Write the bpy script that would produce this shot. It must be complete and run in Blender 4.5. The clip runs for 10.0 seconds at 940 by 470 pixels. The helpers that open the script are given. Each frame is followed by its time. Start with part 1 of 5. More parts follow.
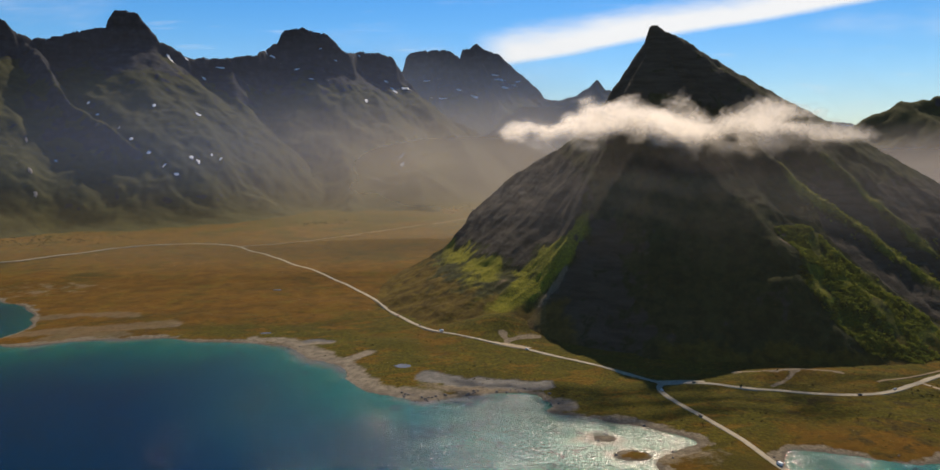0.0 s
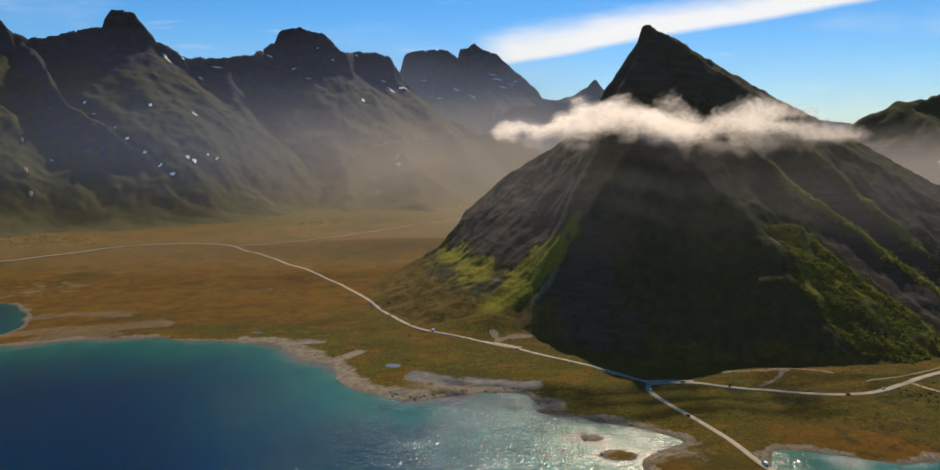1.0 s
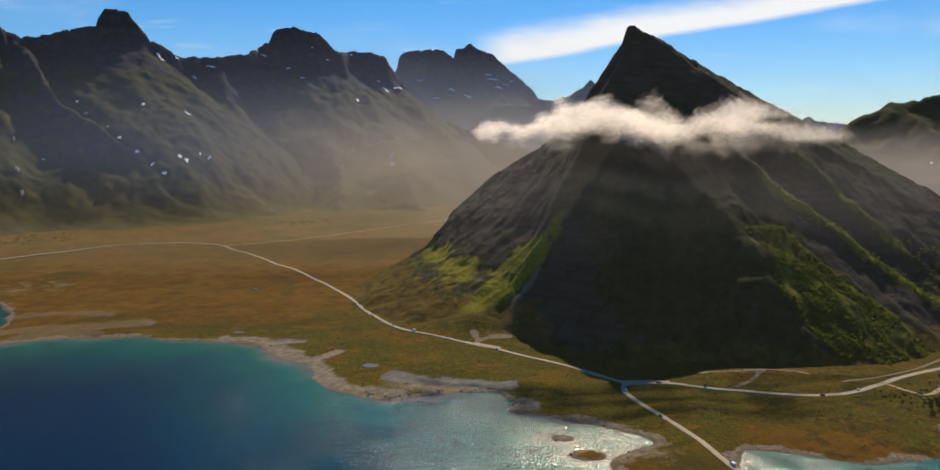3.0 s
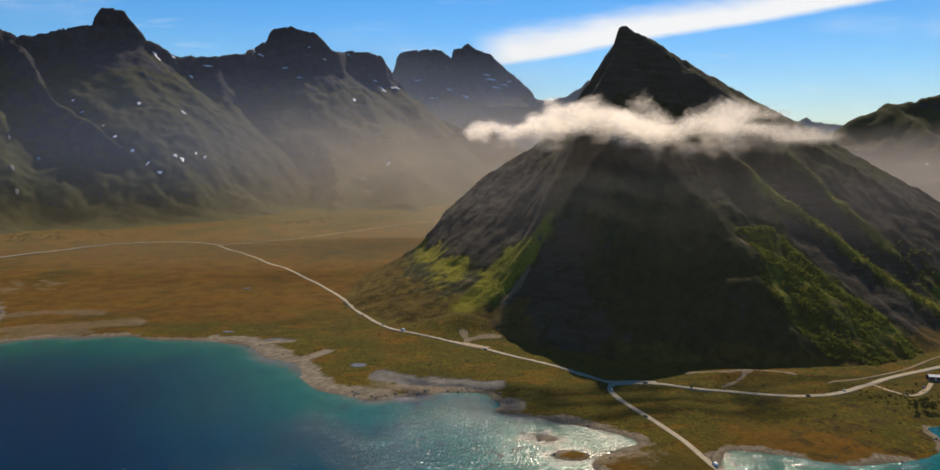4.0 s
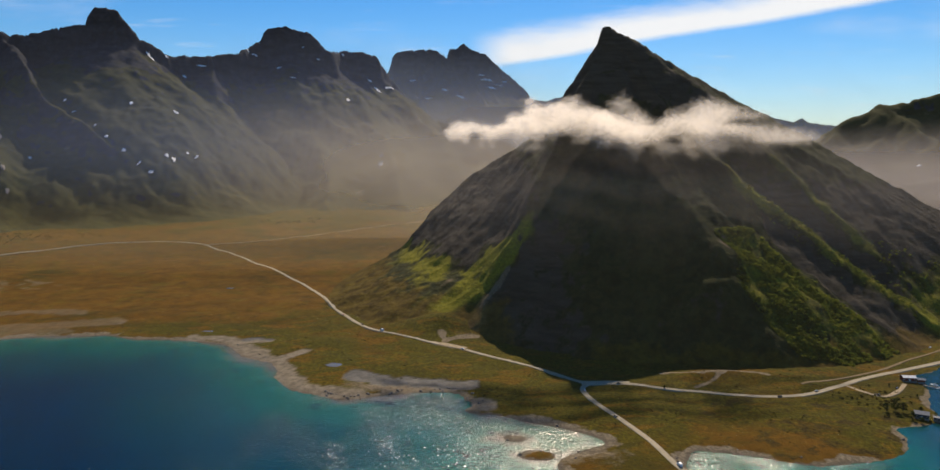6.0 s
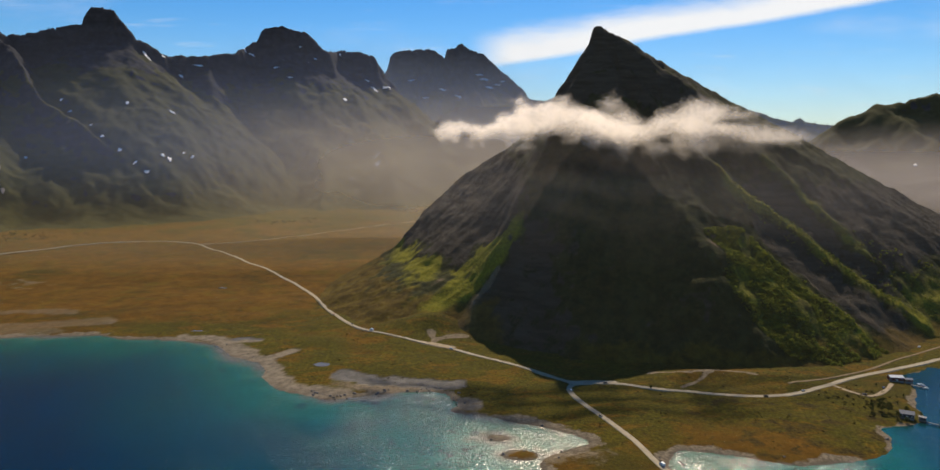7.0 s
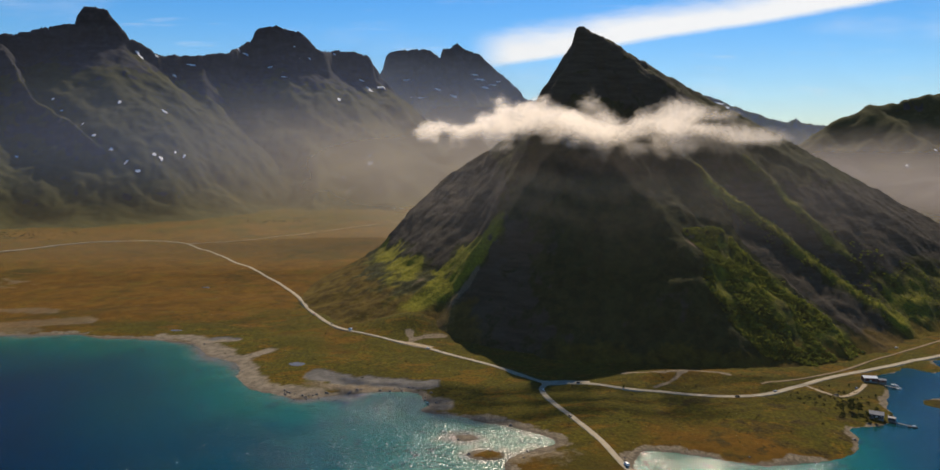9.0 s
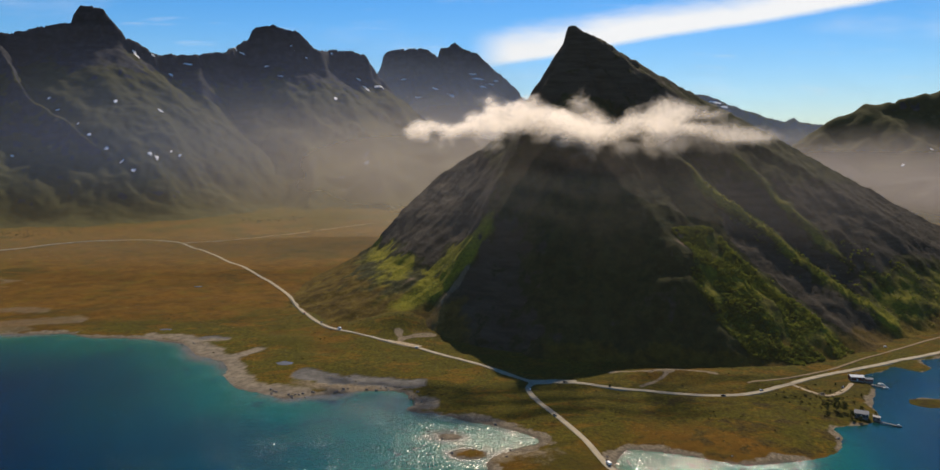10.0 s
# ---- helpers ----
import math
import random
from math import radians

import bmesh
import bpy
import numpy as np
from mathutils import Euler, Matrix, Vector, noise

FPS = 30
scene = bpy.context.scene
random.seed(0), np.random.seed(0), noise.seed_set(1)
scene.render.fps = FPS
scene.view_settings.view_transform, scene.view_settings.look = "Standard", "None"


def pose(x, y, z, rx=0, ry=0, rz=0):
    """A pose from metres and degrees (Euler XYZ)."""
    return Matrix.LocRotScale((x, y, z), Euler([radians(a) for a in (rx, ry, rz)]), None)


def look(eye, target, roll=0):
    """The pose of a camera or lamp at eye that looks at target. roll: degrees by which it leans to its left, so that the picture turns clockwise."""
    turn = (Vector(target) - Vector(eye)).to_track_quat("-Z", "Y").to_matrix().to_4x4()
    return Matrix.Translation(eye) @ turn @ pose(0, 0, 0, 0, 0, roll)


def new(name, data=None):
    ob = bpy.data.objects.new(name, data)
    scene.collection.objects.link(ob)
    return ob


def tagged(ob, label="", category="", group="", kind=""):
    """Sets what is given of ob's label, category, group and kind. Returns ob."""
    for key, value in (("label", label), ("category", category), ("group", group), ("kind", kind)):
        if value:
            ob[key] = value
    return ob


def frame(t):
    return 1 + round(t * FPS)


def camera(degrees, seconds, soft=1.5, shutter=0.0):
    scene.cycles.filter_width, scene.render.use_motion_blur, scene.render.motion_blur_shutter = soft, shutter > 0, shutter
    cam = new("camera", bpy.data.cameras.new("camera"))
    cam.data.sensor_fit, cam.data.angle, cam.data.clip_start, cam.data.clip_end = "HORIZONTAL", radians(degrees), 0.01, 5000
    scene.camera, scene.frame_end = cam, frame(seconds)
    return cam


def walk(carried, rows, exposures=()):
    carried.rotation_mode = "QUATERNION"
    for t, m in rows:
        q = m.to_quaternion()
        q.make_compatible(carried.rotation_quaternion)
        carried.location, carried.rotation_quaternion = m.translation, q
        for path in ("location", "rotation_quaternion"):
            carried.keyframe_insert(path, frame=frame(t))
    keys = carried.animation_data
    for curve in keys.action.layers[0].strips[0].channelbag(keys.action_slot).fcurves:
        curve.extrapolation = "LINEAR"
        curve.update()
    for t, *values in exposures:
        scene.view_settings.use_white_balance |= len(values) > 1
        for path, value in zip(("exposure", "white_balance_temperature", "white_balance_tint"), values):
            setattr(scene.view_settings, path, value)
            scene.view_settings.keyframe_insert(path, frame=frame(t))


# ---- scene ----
cam = camera(66.0, 10.0)
PATH = [
    (0, (1.008, 0.076, 259.517), (1.024, 2.062, 259.275), -0.1),
    (0.5, (6.728, 0.044, 259.52), (6.745, 2.029, 259.278), -0.1),
    (1, (12.527, -0.011, 259.528), (12.544, 1.974, 259.285), -0.1),
    (1.5, (18.467, -0.102, 259.541), (18.484, 1.883, 259.298), -0.0),
    (2, (24.599, -0.232, 259.557), (24.617, 1.753, 259.315), -0.0),
    (2.5, (30.971, -0.424, 259.576), (30.989, 1.561, 259.333), 0.0),
    (4, (50.882, -1.199, 259.676), (50.902, 0.786, 259.433), 0.2),
    (4.5, (57.749, -1.45, 259.689), (57.769, 0.535, 259.446), 0.2),
    (5, (64.78, -1.657, 259.699), (64.8, 0.328, 259.456), 0.2),
    (5.5, (71.925, -1.837, 259.705), (71.946, 0.148, 259.463), 0.3),
    (7, (93.577, -2.282, 259.735), (93.597, -0.297, 259.492), 0.3),
    (7.5, (100.805, -2.413, 259.744), (100.826, -0.428, 259.501), 0.4),
    (8, (108.033, -2.515, 259.758), (108.053, -0.53, 259.514), 0.4),
    (8.5, (115.262, -2.613, 259.768), (115.282, -0.628, 259.525), 0.4),
    (9, (122.5, -2.733, 259.779), (122.52, -0.748, 259.536), 0.4),
    (9.5, (129.74, -2.883, 259.792), (129.759, -0.898, 259.548), 0.4),
    (10, (136.979, -3.06, 259.802), (136.999, -1.075, 259.557), 0.4),
]
walk(cam, [(t, look(eye, target, roll)) for t, eye, target, roll in PATH], [(0, 0.0, 6780, 10), (10, 0.0, 6780, 10)])

# ---------------------------------------------------------------- light
SUN_EL, SUN_AZ = 41.8, 13.0      # degrees above the horizon, degrees right of straight ahead
sun_way = Vector((math.sin(radians(SUN_AZ)) * math.cos(radians(SUN_EL)), math.cos(radians(SUN_AZ)) * math.cos(radians(SUN_EL)), math.sin(radians(SUN_EL))))
sun = new("sun", bpy.data.lights.new("sun", "SUN"))
sun.data.energy, sun.data.angle, sun.data.color = 5.4, radians(0.55), (1.0, 0.87, 0.69)
sun.matrix_world = look(sun_way * 3000, (0, 0, 0))


class Nodes:
    """Short hand for node trees."""

    def __init__(self, tree):
        self.tree = tree
        tree.nodes.clear()

    def add(self, kind, inputs=None):
        node = self.tree.nodes.new(kind)
        for key, value in (inputs or {}).items():
            if isinstance(value, bpy.types.NodeSocket):
                self.tree.links.new(value, node.inputs[key])
            else:
                node.inputs[key].default_value = value
        return node

    def math(self, op, a, b=0.0, clamp=False):
        n = self.add("ShaderNodeMath", {0: a, 1: b})
        n.operation, n.use_clamp = op, clamp
        return n.outputs[0]

    def step(self, value, lo, hi):
        """Smooth 0 to 1 as value goes from lo to hi."""
        n = self.add("ShaderNodeMapRange", {"Value": value, "From Min": lo, "From Max": hi})
        n.interpolation_type = "SMOOTHSTEP"
        return n.outputs["Result"]

    def noise(self, at, scale, detail=4.0, rough=0.55, warp=0.0):
        n = self.add("ShaderNodeTexNoise", {"Vector": at, "Scale": scale, "Detail": detail, "Roughness": rough, "Distortion": warp})
        return n.outputs["Fac"]

    def stretch(self, at, scale, turn=(0, 0, 0)):
        n = self.add("ShaderNodeMapping", {"Vector": at, "Scale": scale, "Rotation": turn})
        return n.outputs[0]

    def mix(self, fac, a, b):
        n = self.add("ShaderNodeMix", {"Factor": fac})
        n.data_type = "RGBA"
        for i, v in ((6, a), (7, b)):
            if isinstance(v, bpy.types.NodeSocket):
                self.tree.links.new(v, n.inputs[i])
            else:
                n.inputs[i].default_value = (*v, 1)
        return n.outputs[2]

    def attribute(self, name):
        n = self.add("ShaderNodeAttribute")
        n.attribute_name = name
        return n.outputs["Fac"]

    def place(self):
        return self.add("ShaderNodeTexCoord").outputs["Object"]

    def bump(self, height, strength, distance):
        return self.add("ShaderNodeBump", {"Height": height, "Strength": strength, "Distance": distance}).outputs[0]


world = bpy.data.worlds.new("sky")
scene.world = world
world.use_nodes = True
w = Nodes(world.node_tree)
sky = w.add("ShaderNodeTexSky")
sky.sky_type, sky.sun_disc = "NISHITA", False
sky.sun_elevation, sky.sun_rotation = radians(SUN_EL), radians(SUN_AZ)
sky.altitude, sky.air_density, sky.dust_density, sky.ozone_density = 100.0, 1.0, 0.1, 6.0
deep = w.add("ShaderNodeHueSaturation", {"Color": sky.outputs[0], "Saturation": 1.35, "Value": 1.0, "Hue": 0.505})
way = w.add("ShaderNodeTexCoord").outputs["Generated"]
xyz = w.add("ShaderNodeSeparateXYZ", {0: way})
ahead = w.math("MAXIMUM", xyz.outputs[1], 0.05)
su, sv = w.math("DIVIDE", xyz.outputs[0], ahead), w.math("DIVIDE", xyz.outputs[2], ahead)
flat = w.add("ShaderNodeCombineXYZ", {0: su, 1: sv, 2: 0.0}).outputs[0]
# one long streak of high cloud that rises to the right, torn along its upper edge
streak = w.stretch(flat, (2.2, 9.0, 1), (0, 0, radians(-11)))
torn = w.math("MULTIPLY", w.math("SUBTRACT", w.noise(streak, 3.0, 7.0, 0.62), 0.5), 0.045)
across = w.math("SUBTRACT", w.math("SUBTRACT", sv, w.math("MULTIPLY", su, 0.172)), 0.0985)
upper = w.math("ADD", across, torn)
lower = w.math("ADD", across, w.math("MULTIPLY", torn, 0.22))
band = w.math("MULTIPLY", w.step(lower, -0.003, 0.008), w.math("SUBTRACT", 1.0, w.step(upper, 0.020, 0.060)))
band = w.math("MULTIPLY", band, w.step(su, 0.0, 0.07))
band = w.math("MULTIPLY", band, w.math("SUBTRACT", 1.0, w.step(su, 0.70, 1.1)))
veil = w.math("MULTIPLY", w.step(w.noise(streak, 1.3, 6.0, 0.6), 0.5, 0.85), 0.35)
wisp = w.math("MULTIPLY", w.step(w.noise(w.stretch(flat, (3.0, 30.0, 1), (0, 0, radians(-5))), 2.0, 5.0), 0.58, 0.8), 0.4)
cover = w.math("MAXIMUM", w.math("MAXIMUM", w.math("MULTIPLY", band, 0.95), veil), wisp)
lit = w.add("ShaderNodeBackground", {"Color": deep.outputs[0], "Strength": 0.105})
cloud_light = w.add("ShaderNodeBackground", {"Color": (0.95, 0.97, 1.0, 1), "Strength": 0.98})
whole = w.add("ShaderNodeMixShader", {0: cover, 1: lit.outputs[0], 2: cloud_light.outputs[0]})
w.add("ShaderNodeOutputWorld", {0: whole.outputs[0]})


# ---------------------------------------------------------------- materials
def material(name):
    m = bpy.data.materials.new(name)
    m.use_nodes = True
    return m, Nodes(m.node_tree)


def finish(n, color, rough=0.9, normal=None, spec=0.2, metal=0.0):
    inputs = {"Base Color": color if isinstance(color, bpy.types.NodeSocket) else (*color, 1), "Roughness": rough,
              "Specular IOR Level": spec, "Metallic": metal}
    if normal is not None:
        inputs["Normal"] = normal
    shader = n.add("ShaderNodeBsdfPrincipled", inputs)
    n.add("ShaderNodeOutputMaterial", {0: shader.outputs[0]})


def plain(name, color, rough=0.7, vary=0.25, scale=1.5, spec=0.3, metal=0.0):
    """One colour with soft patches and grain."""
    m, n = material(name)
    at = n.place()
    f = n.math("ADD", n.math("MULTIPLY", n.noise(at, scale, 5), 0.7), n.math("MULTIPLY", n.noise(at, scale * 9, 3), 0.3))
    dark, light = [c * (1 - vary) for c in color], [min(1, c * (1 + vary)) for c in color]
    finish(n, n.mix(n.step(f, 0.3, 0.7), dark, light), rough, n.bump(f, 0.3, 0.05), spec, metal)
    return m


def make_heath():
    """Moorland: rust-brown heath, olive grass, mud and pale stones along the shore."""
    m, n = material("heath")
    at = n.place()
    inland, lush, bare = n.attribute("inland"), n.attribute("lush"), n.attribute("bare")
    big, mid, fine = n.noise(at, 0.006, 5, 0.6, 0.6), n.noise(at, 0.035, 6, 0.65, 0.4), n.noise(at, 0.3, 5, 0.7)
    rust = n.mix(n.step(mid, 0.3, 0.7), (0.078, 0.038, 0.004), (0.126, 0.062, 0.006))
    olive = n.mix(n.step(fine, 0.3, 0.7), (0.027, 0.025, 0.002), (0.090, 0.074, 0.005))
    wet = n.math("ADD", n.math("MULTIPLY", n.math("SUBTRACT", mid, 0.5), 0.9), n.math("MULTIPLY", n.math("SUBTRACT", big, 0.5), 1.6))
    color = n.mix(n.step(n.math("ADD", lush, wet), 0.10, 0.60), rust, olive)
    straw = n.math("MULTIPLY", n.step(n.noise(at, 0.018, 5, 0.6, 0.8), 0.50, 0.68), 0.42)
    color = n.mix(straw, color, n.mix(n.step(fine, 0.3, 0.7), (0.056, 0.046, 0.004), (0.134, 0.101, 0.007)))
    color = n.mix(n.math("MULTIPLY", n.step(big, 0.52, 0.68), 0.5), color, (0.034, 0.023, 0.004))
    # patches of orange bog grass, and green hollows between them
    drift = n.noise(n.stretch(at, (1.0, 1.7, 1.0)), 0.020, 6, 0.68, 0.9)
    color = n.mix(n.math("MULTIPLY", n.step(drift, 0.50, 0.64), 0.55), color, n.mix(n.step(fine, 0.3, 0.7), (0.082, 0.036, 0.003), (0.190, 0.088, 0.007)))
    color = n.mix(n.math("MULTIPLY", n.math("SUBTRACT", 1.0, n.step(drift, 0.34, 0.48)), 0.40), color, n.mix(n.step(fine, 0.3, 0.7), (0.020, 0.021, 0.003), (0.070, 0.064, 0.006)))
    # dark peat and heather clumps
    color = n.mix(n.math("MULTIPLY", n.step(n.noise(at, 0.11, 6, 0.7), 0.54, 0.66), 0.42), color, (0.022, 0.014, 0.005))
    color = n.mix(n.math("MULTIPLY", n.step(n.noise(at, 0.45, 4, 0.75), 0.55, 0.70), 0.26), color, (0.018, 0.016, 0.004))
    color = n.mix(n.math("MULTIPLY", n.step(fine, 0.6, 0.8), 0.30), color, (0.20, 0.13, 0.035))
    bog = n.math("MULTIPLY", n.attribute("peat"), n.step(n.math("ADD", mid, n.math("MULTIPLY", n.noise(at, 0.05, 5, 0.65), 0.8)), 0.88, 1.06))
    color = n.mix(n.math("MULTIPLY", bog, 0.9), color, n.mix(n.step(fine, 0.35, 0.7), (0.022, 0.014, 0.004), (0.060, 0.044, 0.010)))
    # shore: mud, shingle, pale stones
    mud = n.mix(n.step(fine, 0.35, 0.7), (0.105, 0.084, 0.057), (0.240, 0.195, 0.132))
    mud = n.mix(n.math("MULTIPLY", n.step(n.noise(at, 0.05, 6, 0.7, 0.6), 0.52, 0.66), 0.7), mud, (0.070, 0.052, 0.032))
    mud = n.mix(n.math("MULTIPLY", n.math("SUBTRACT", 1.0, n.step(inland, 0.0, 5.0)), 0.6), mud, (0.060, 0.050, 0.040))
    edge = n.math("ADD", inland, n.math("MULTIPLY", n.math("SUBTRACT", n.noise(at, 0.022, 4, 0.6), 0.5), 58.0))
    color = n.mix(n.math("SUBTRACT", 1.0, n.step(edge, 7.0, 11.0)), color, mud)
    stone = n.mix(n.step(fine, 0.3, 0.7), (0.120, 0.092, 0.060), (0.245, 0.190, 0.122))
    color = n.mix(n.step(n.math("ADD", bare, n.math("MULTIPLY", n.math("SUBTRACT", mid, 0.5), 0.9)), 0.4, 0.65), color, stone)
    silt = n.mix(n.step(n.noise(at, 0.12, 5, 0.6), 0.35, 0.65), (0.140, 0.114, 0.080), (0.225, 0.184, 0.130))
    color = n.mix(n.attribute("flat"), color, silt)
    wetness = n.attribute("wet")
    color = n.mix(wetness, color, n.mix(n.step(n.noise(at, 0.09, 5, 0.65), 0.4, 0.62), (0.066, 0.060, 0.052), (0.108, 0.097, 0.083)))
    relief = n.math("ADD", n.math("MULTIPLY", mid, 3.0), n.math("ADD", fine, n.math("MULTIPLY", n.noise(at, 1.3, 3), 0.4)))
    finish(n, color, n.math("SUBTRACT", 0.95, n.math("MULTIPLY", wetness, 0.30)), n.bump(n.math("MULTIPLY", relief, n.math("SUBTRACT", 1.0, n.math("MULTIPLY", wetness, 0.85))), 0.5, 1.6), n.math("ADD", 0.05, n.math("MULTIPLY", wetness, 0.04)))
    return m


def make_slope(name, far=False):
    """Mountain side: grass, moss and heather over dark rock, with scree in the runnels; far rock carries a painted haze
    tint.
    """
    m, n = material(name)
    at = n.place()
    rock, lush, scree = n.attribute("rock"), n.attribute("lush"), n.attribute("scree")
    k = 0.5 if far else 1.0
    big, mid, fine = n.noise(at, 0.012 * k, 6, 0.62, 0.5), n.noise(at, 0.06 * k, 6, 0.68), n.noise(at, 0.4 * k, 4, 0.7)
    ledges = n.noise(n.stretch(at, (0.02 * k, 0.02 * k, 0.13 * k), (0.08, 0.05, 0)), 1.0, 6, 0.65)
    # far: blue haze of the distance is mixed into the rock colour
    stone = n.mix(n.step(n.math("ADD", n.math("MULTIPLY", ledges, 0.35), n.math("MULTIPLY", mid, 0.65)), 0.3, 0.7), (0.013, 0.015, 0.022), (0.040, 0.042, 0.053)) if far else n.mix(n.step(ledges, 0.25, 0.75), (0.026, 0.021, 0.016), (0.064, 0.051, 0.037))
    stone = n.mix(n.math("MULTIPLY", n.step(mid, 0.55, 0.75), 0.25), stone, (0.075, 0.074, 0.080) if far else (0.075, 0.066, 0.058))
    if far:
        runs = n.noise(n.stretch(at, (0.0055, 0.028, 0.012), (0, 0, radians(35))), 1.0, 5, 0.6, 0.3)
        mid = n.math("ADD", n.math("MULTIPLY", mid, 0.45), n.math("MULTIPLY", runs, 0.55))
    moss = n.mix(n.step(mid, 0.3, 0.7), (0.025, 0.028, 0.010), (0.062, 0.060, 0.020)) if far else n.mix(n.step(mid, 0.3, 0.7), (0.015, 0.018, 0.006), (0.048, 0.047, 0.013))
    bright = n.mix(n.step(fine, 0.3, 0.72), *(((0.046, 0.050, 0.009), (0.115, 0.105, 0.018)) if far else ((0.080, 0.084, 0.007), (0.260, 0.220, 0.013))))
    grass = n.mix(n.step(n.math("ADD", lush, n.math("MULTIPLY", n.math("SUBTRACT", mid, 0.5), 0.8)), 0.25, 0.8), moss, bright)
    grass = n.mix(n.math("MULTIPLY", n.step(n.noise(at, 0.16 * k, 5, 0.7), 0.54, 0.68), 0.5), grass, (0.050, 0.035, 0.012))
    color = n.mix(n.step(n.math("ADD", rock, n.math("MULTIPLY", n.math("SUBTRACT", mid, 0.5), 1.3)), 0.42, 0.62), grass, stone)
    rubble = n.mix(n.step(fine, 0.3, 0.7), (0.088, 0.062, 0.036), (0.205, 0.150, 0.092))
    color = n.mix(n.step(n.math("ADD", scree, n.math("MULTIPLY", n.math("SUBTRACT", mid, 0.5), 1.0)), 0.42, 0.66), color, rubble)
    relief = n.math("ADD", n.math("MULTIPLY", mid, 4.0 / k), n.math("ADD", fine, n.math("MULTIPLY", ledges, 2.0 if far else 2.8)))
    heathy = n.mix(n.step(mid, 0.3, 0.7), (0.060, 0.034, 0.004), (0.130, 0.078, 0.008))
    foot = n.step(n.math("ADD", n.attribute("foot"), n.math("MULTIPLY", n.math("SUBTRACT", mid, 0.5), 1.1)), 0.3, 0.8)
    color = n.mix(n.math("MULTIPLY", foot, 0.75), color, heathy)
    finish(n, color, 0.95, n.bump(relief, 0.40 if far else 0.42, 2.0), 0.06)
    return m


def make_water():
    """Sea: pale over the sand, turquoise in the shallows, navy where it is deep, broken by wind ripples."""
    m, n = material("sea_water")
    at = n.place()
    off = n.attribute("offshore")
    cloudy = n.noise(at, 0.008, 4, 0.55, 0.8)
    d = n.math("ADD", off, n.math("MULTIPLY", n.math("SUBTRACT", cloudy, 0.5), 80.0))
    shallow = n.mix(n.step(d, -10.0, 12.0), (0.115, 0.105, 0.075), (0.020, 0.105, 0.066))
    color = n.mix(n.step(d, 2.0, 34.0), shallow, (0.0005, 0.078, 0.050))
    color = n.mix(n.step(d, 25.0, 110.0), color, (0.0003, 0.036, 0.036))
    color = n.mix(n.step(d, 80.0, 230.0), color, (0.0002, 0.011, 0.025))
    weed = n.math("MULTIPLY", n.step(n.noise(at, 0.035, 5, 0.7, 0.5), 0.57, 0.66), n.math("SUBTRACT", 1.0, n.step(d, 40.0, 120.0)))
    color = n.mix(n.math("MULTIPLY", weed, 0.75), color, (0.016, 0.030, 0.030))
    gust = n.step(n.noise(n.stretch(at, (1.0, 0.6, 1.0), (0, 0, 0.5)), 0.016, 4, 0.6, 0.6), 0.30, 0.70)
    waves = n.noise(n.stretch(at, (1.2, 0.85, 1.0), (0, 0, 0.35)), 0.36, 2.0, 0.6, 0.4)
    ripple = n.noise(n.stretch(at, (0.8, 1.2, 1.0), (0, 0, -0.3)), 0.85, 2.0, 0.6)
    relief = n.math("ADD", n.math("MULTIPLY", waves, n.math("MULTIPLY", n.math("ADD", 0.56, n.math("MULTIPLY", gust, 0.50)), n.attribute("open"))), n.math("ADD", n.math("MULTIPLY", ripple, 0.10), n.math("MULTIPLY", n.noise(at, 0.02, 3), 0.8)))
    finish(n, color, n.math("ADD", 0.13, n.math("MULTIPLY", n.attribute("bar"), 0.14)), n.bump(relief, 1.0, 1.0), 0.25)
    return m


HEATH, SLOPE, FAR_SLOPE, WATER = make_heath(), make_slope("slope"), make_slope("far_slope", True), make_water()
ASPHALT = plain("worn_asphalt", (0.29, 0.242, 0.160), 0.85, 0.2, 0.15)
GRAVEL = plain("gravel", (0.30, 0.23, 0.140), 0.95, 0.3, 0.3)
EARTH = plain("earth_track", (0.170, 0.118, 0.056), 0.95, 0.35, 0.3)
SNOW = plain("old_snow", (0.90, 0.88, 0.84), 0.6, 0.08, 0.05)
BOULDER = plain("boulder", (0.16, 0.14, 0.12), 0.9, 0.4, 0.4)


# ---------------------------------------------------------------- terrain arithmetic
def lattice(ix, iy, seed):
    h = (ix.astype(np.int64) * 374761393 + iy.astype(np.int64) * 668265263 + seed * 974634777) & 0x7FFFFFFF
    h = ((h ^ (h >> 13)) * 1274126177) & 0x7FFFFFFF
    return ((h ^ (h >> 16)) & 0xFFFF) / 65535.0 * 2 * np.pi


def perlin(x, y, seed=0):
    ix, iy = np.floor(x), np.floor(y)
    fx, fy = x - ix, y - iy
    u, v = fx ** 3 * (fx * (fx * 6 - 15) + 10), fy ** 3 * (fy * (fy * 6 - 15) + 10)

    def corner(dx, dy):
        a = lattice(ix + dx, iy + dy, seed)
        return np.cos(a) * (fx - dx) + np.sin(a) * (fy - dy)

    low = corner(0, 0) * (1 - u) + corner(1, 0) * u
    high = corner(0, 1) * (1 - u) + corner(1, 1) * u
    return (low * (1 - v) + high * v) * 1.4


def fbm(x, y, size, octaves=4, seed=0, gain=0.5):
    total, amp, f = 0.0, 1.0, 1.0 / size
    for o in range(octaves):
        total = total + amp * perlin(x * f + 17.3 * o, y * f - 9.1 * o, seed + o)
        amp, f = amp * gain, f * 2.03
    return total


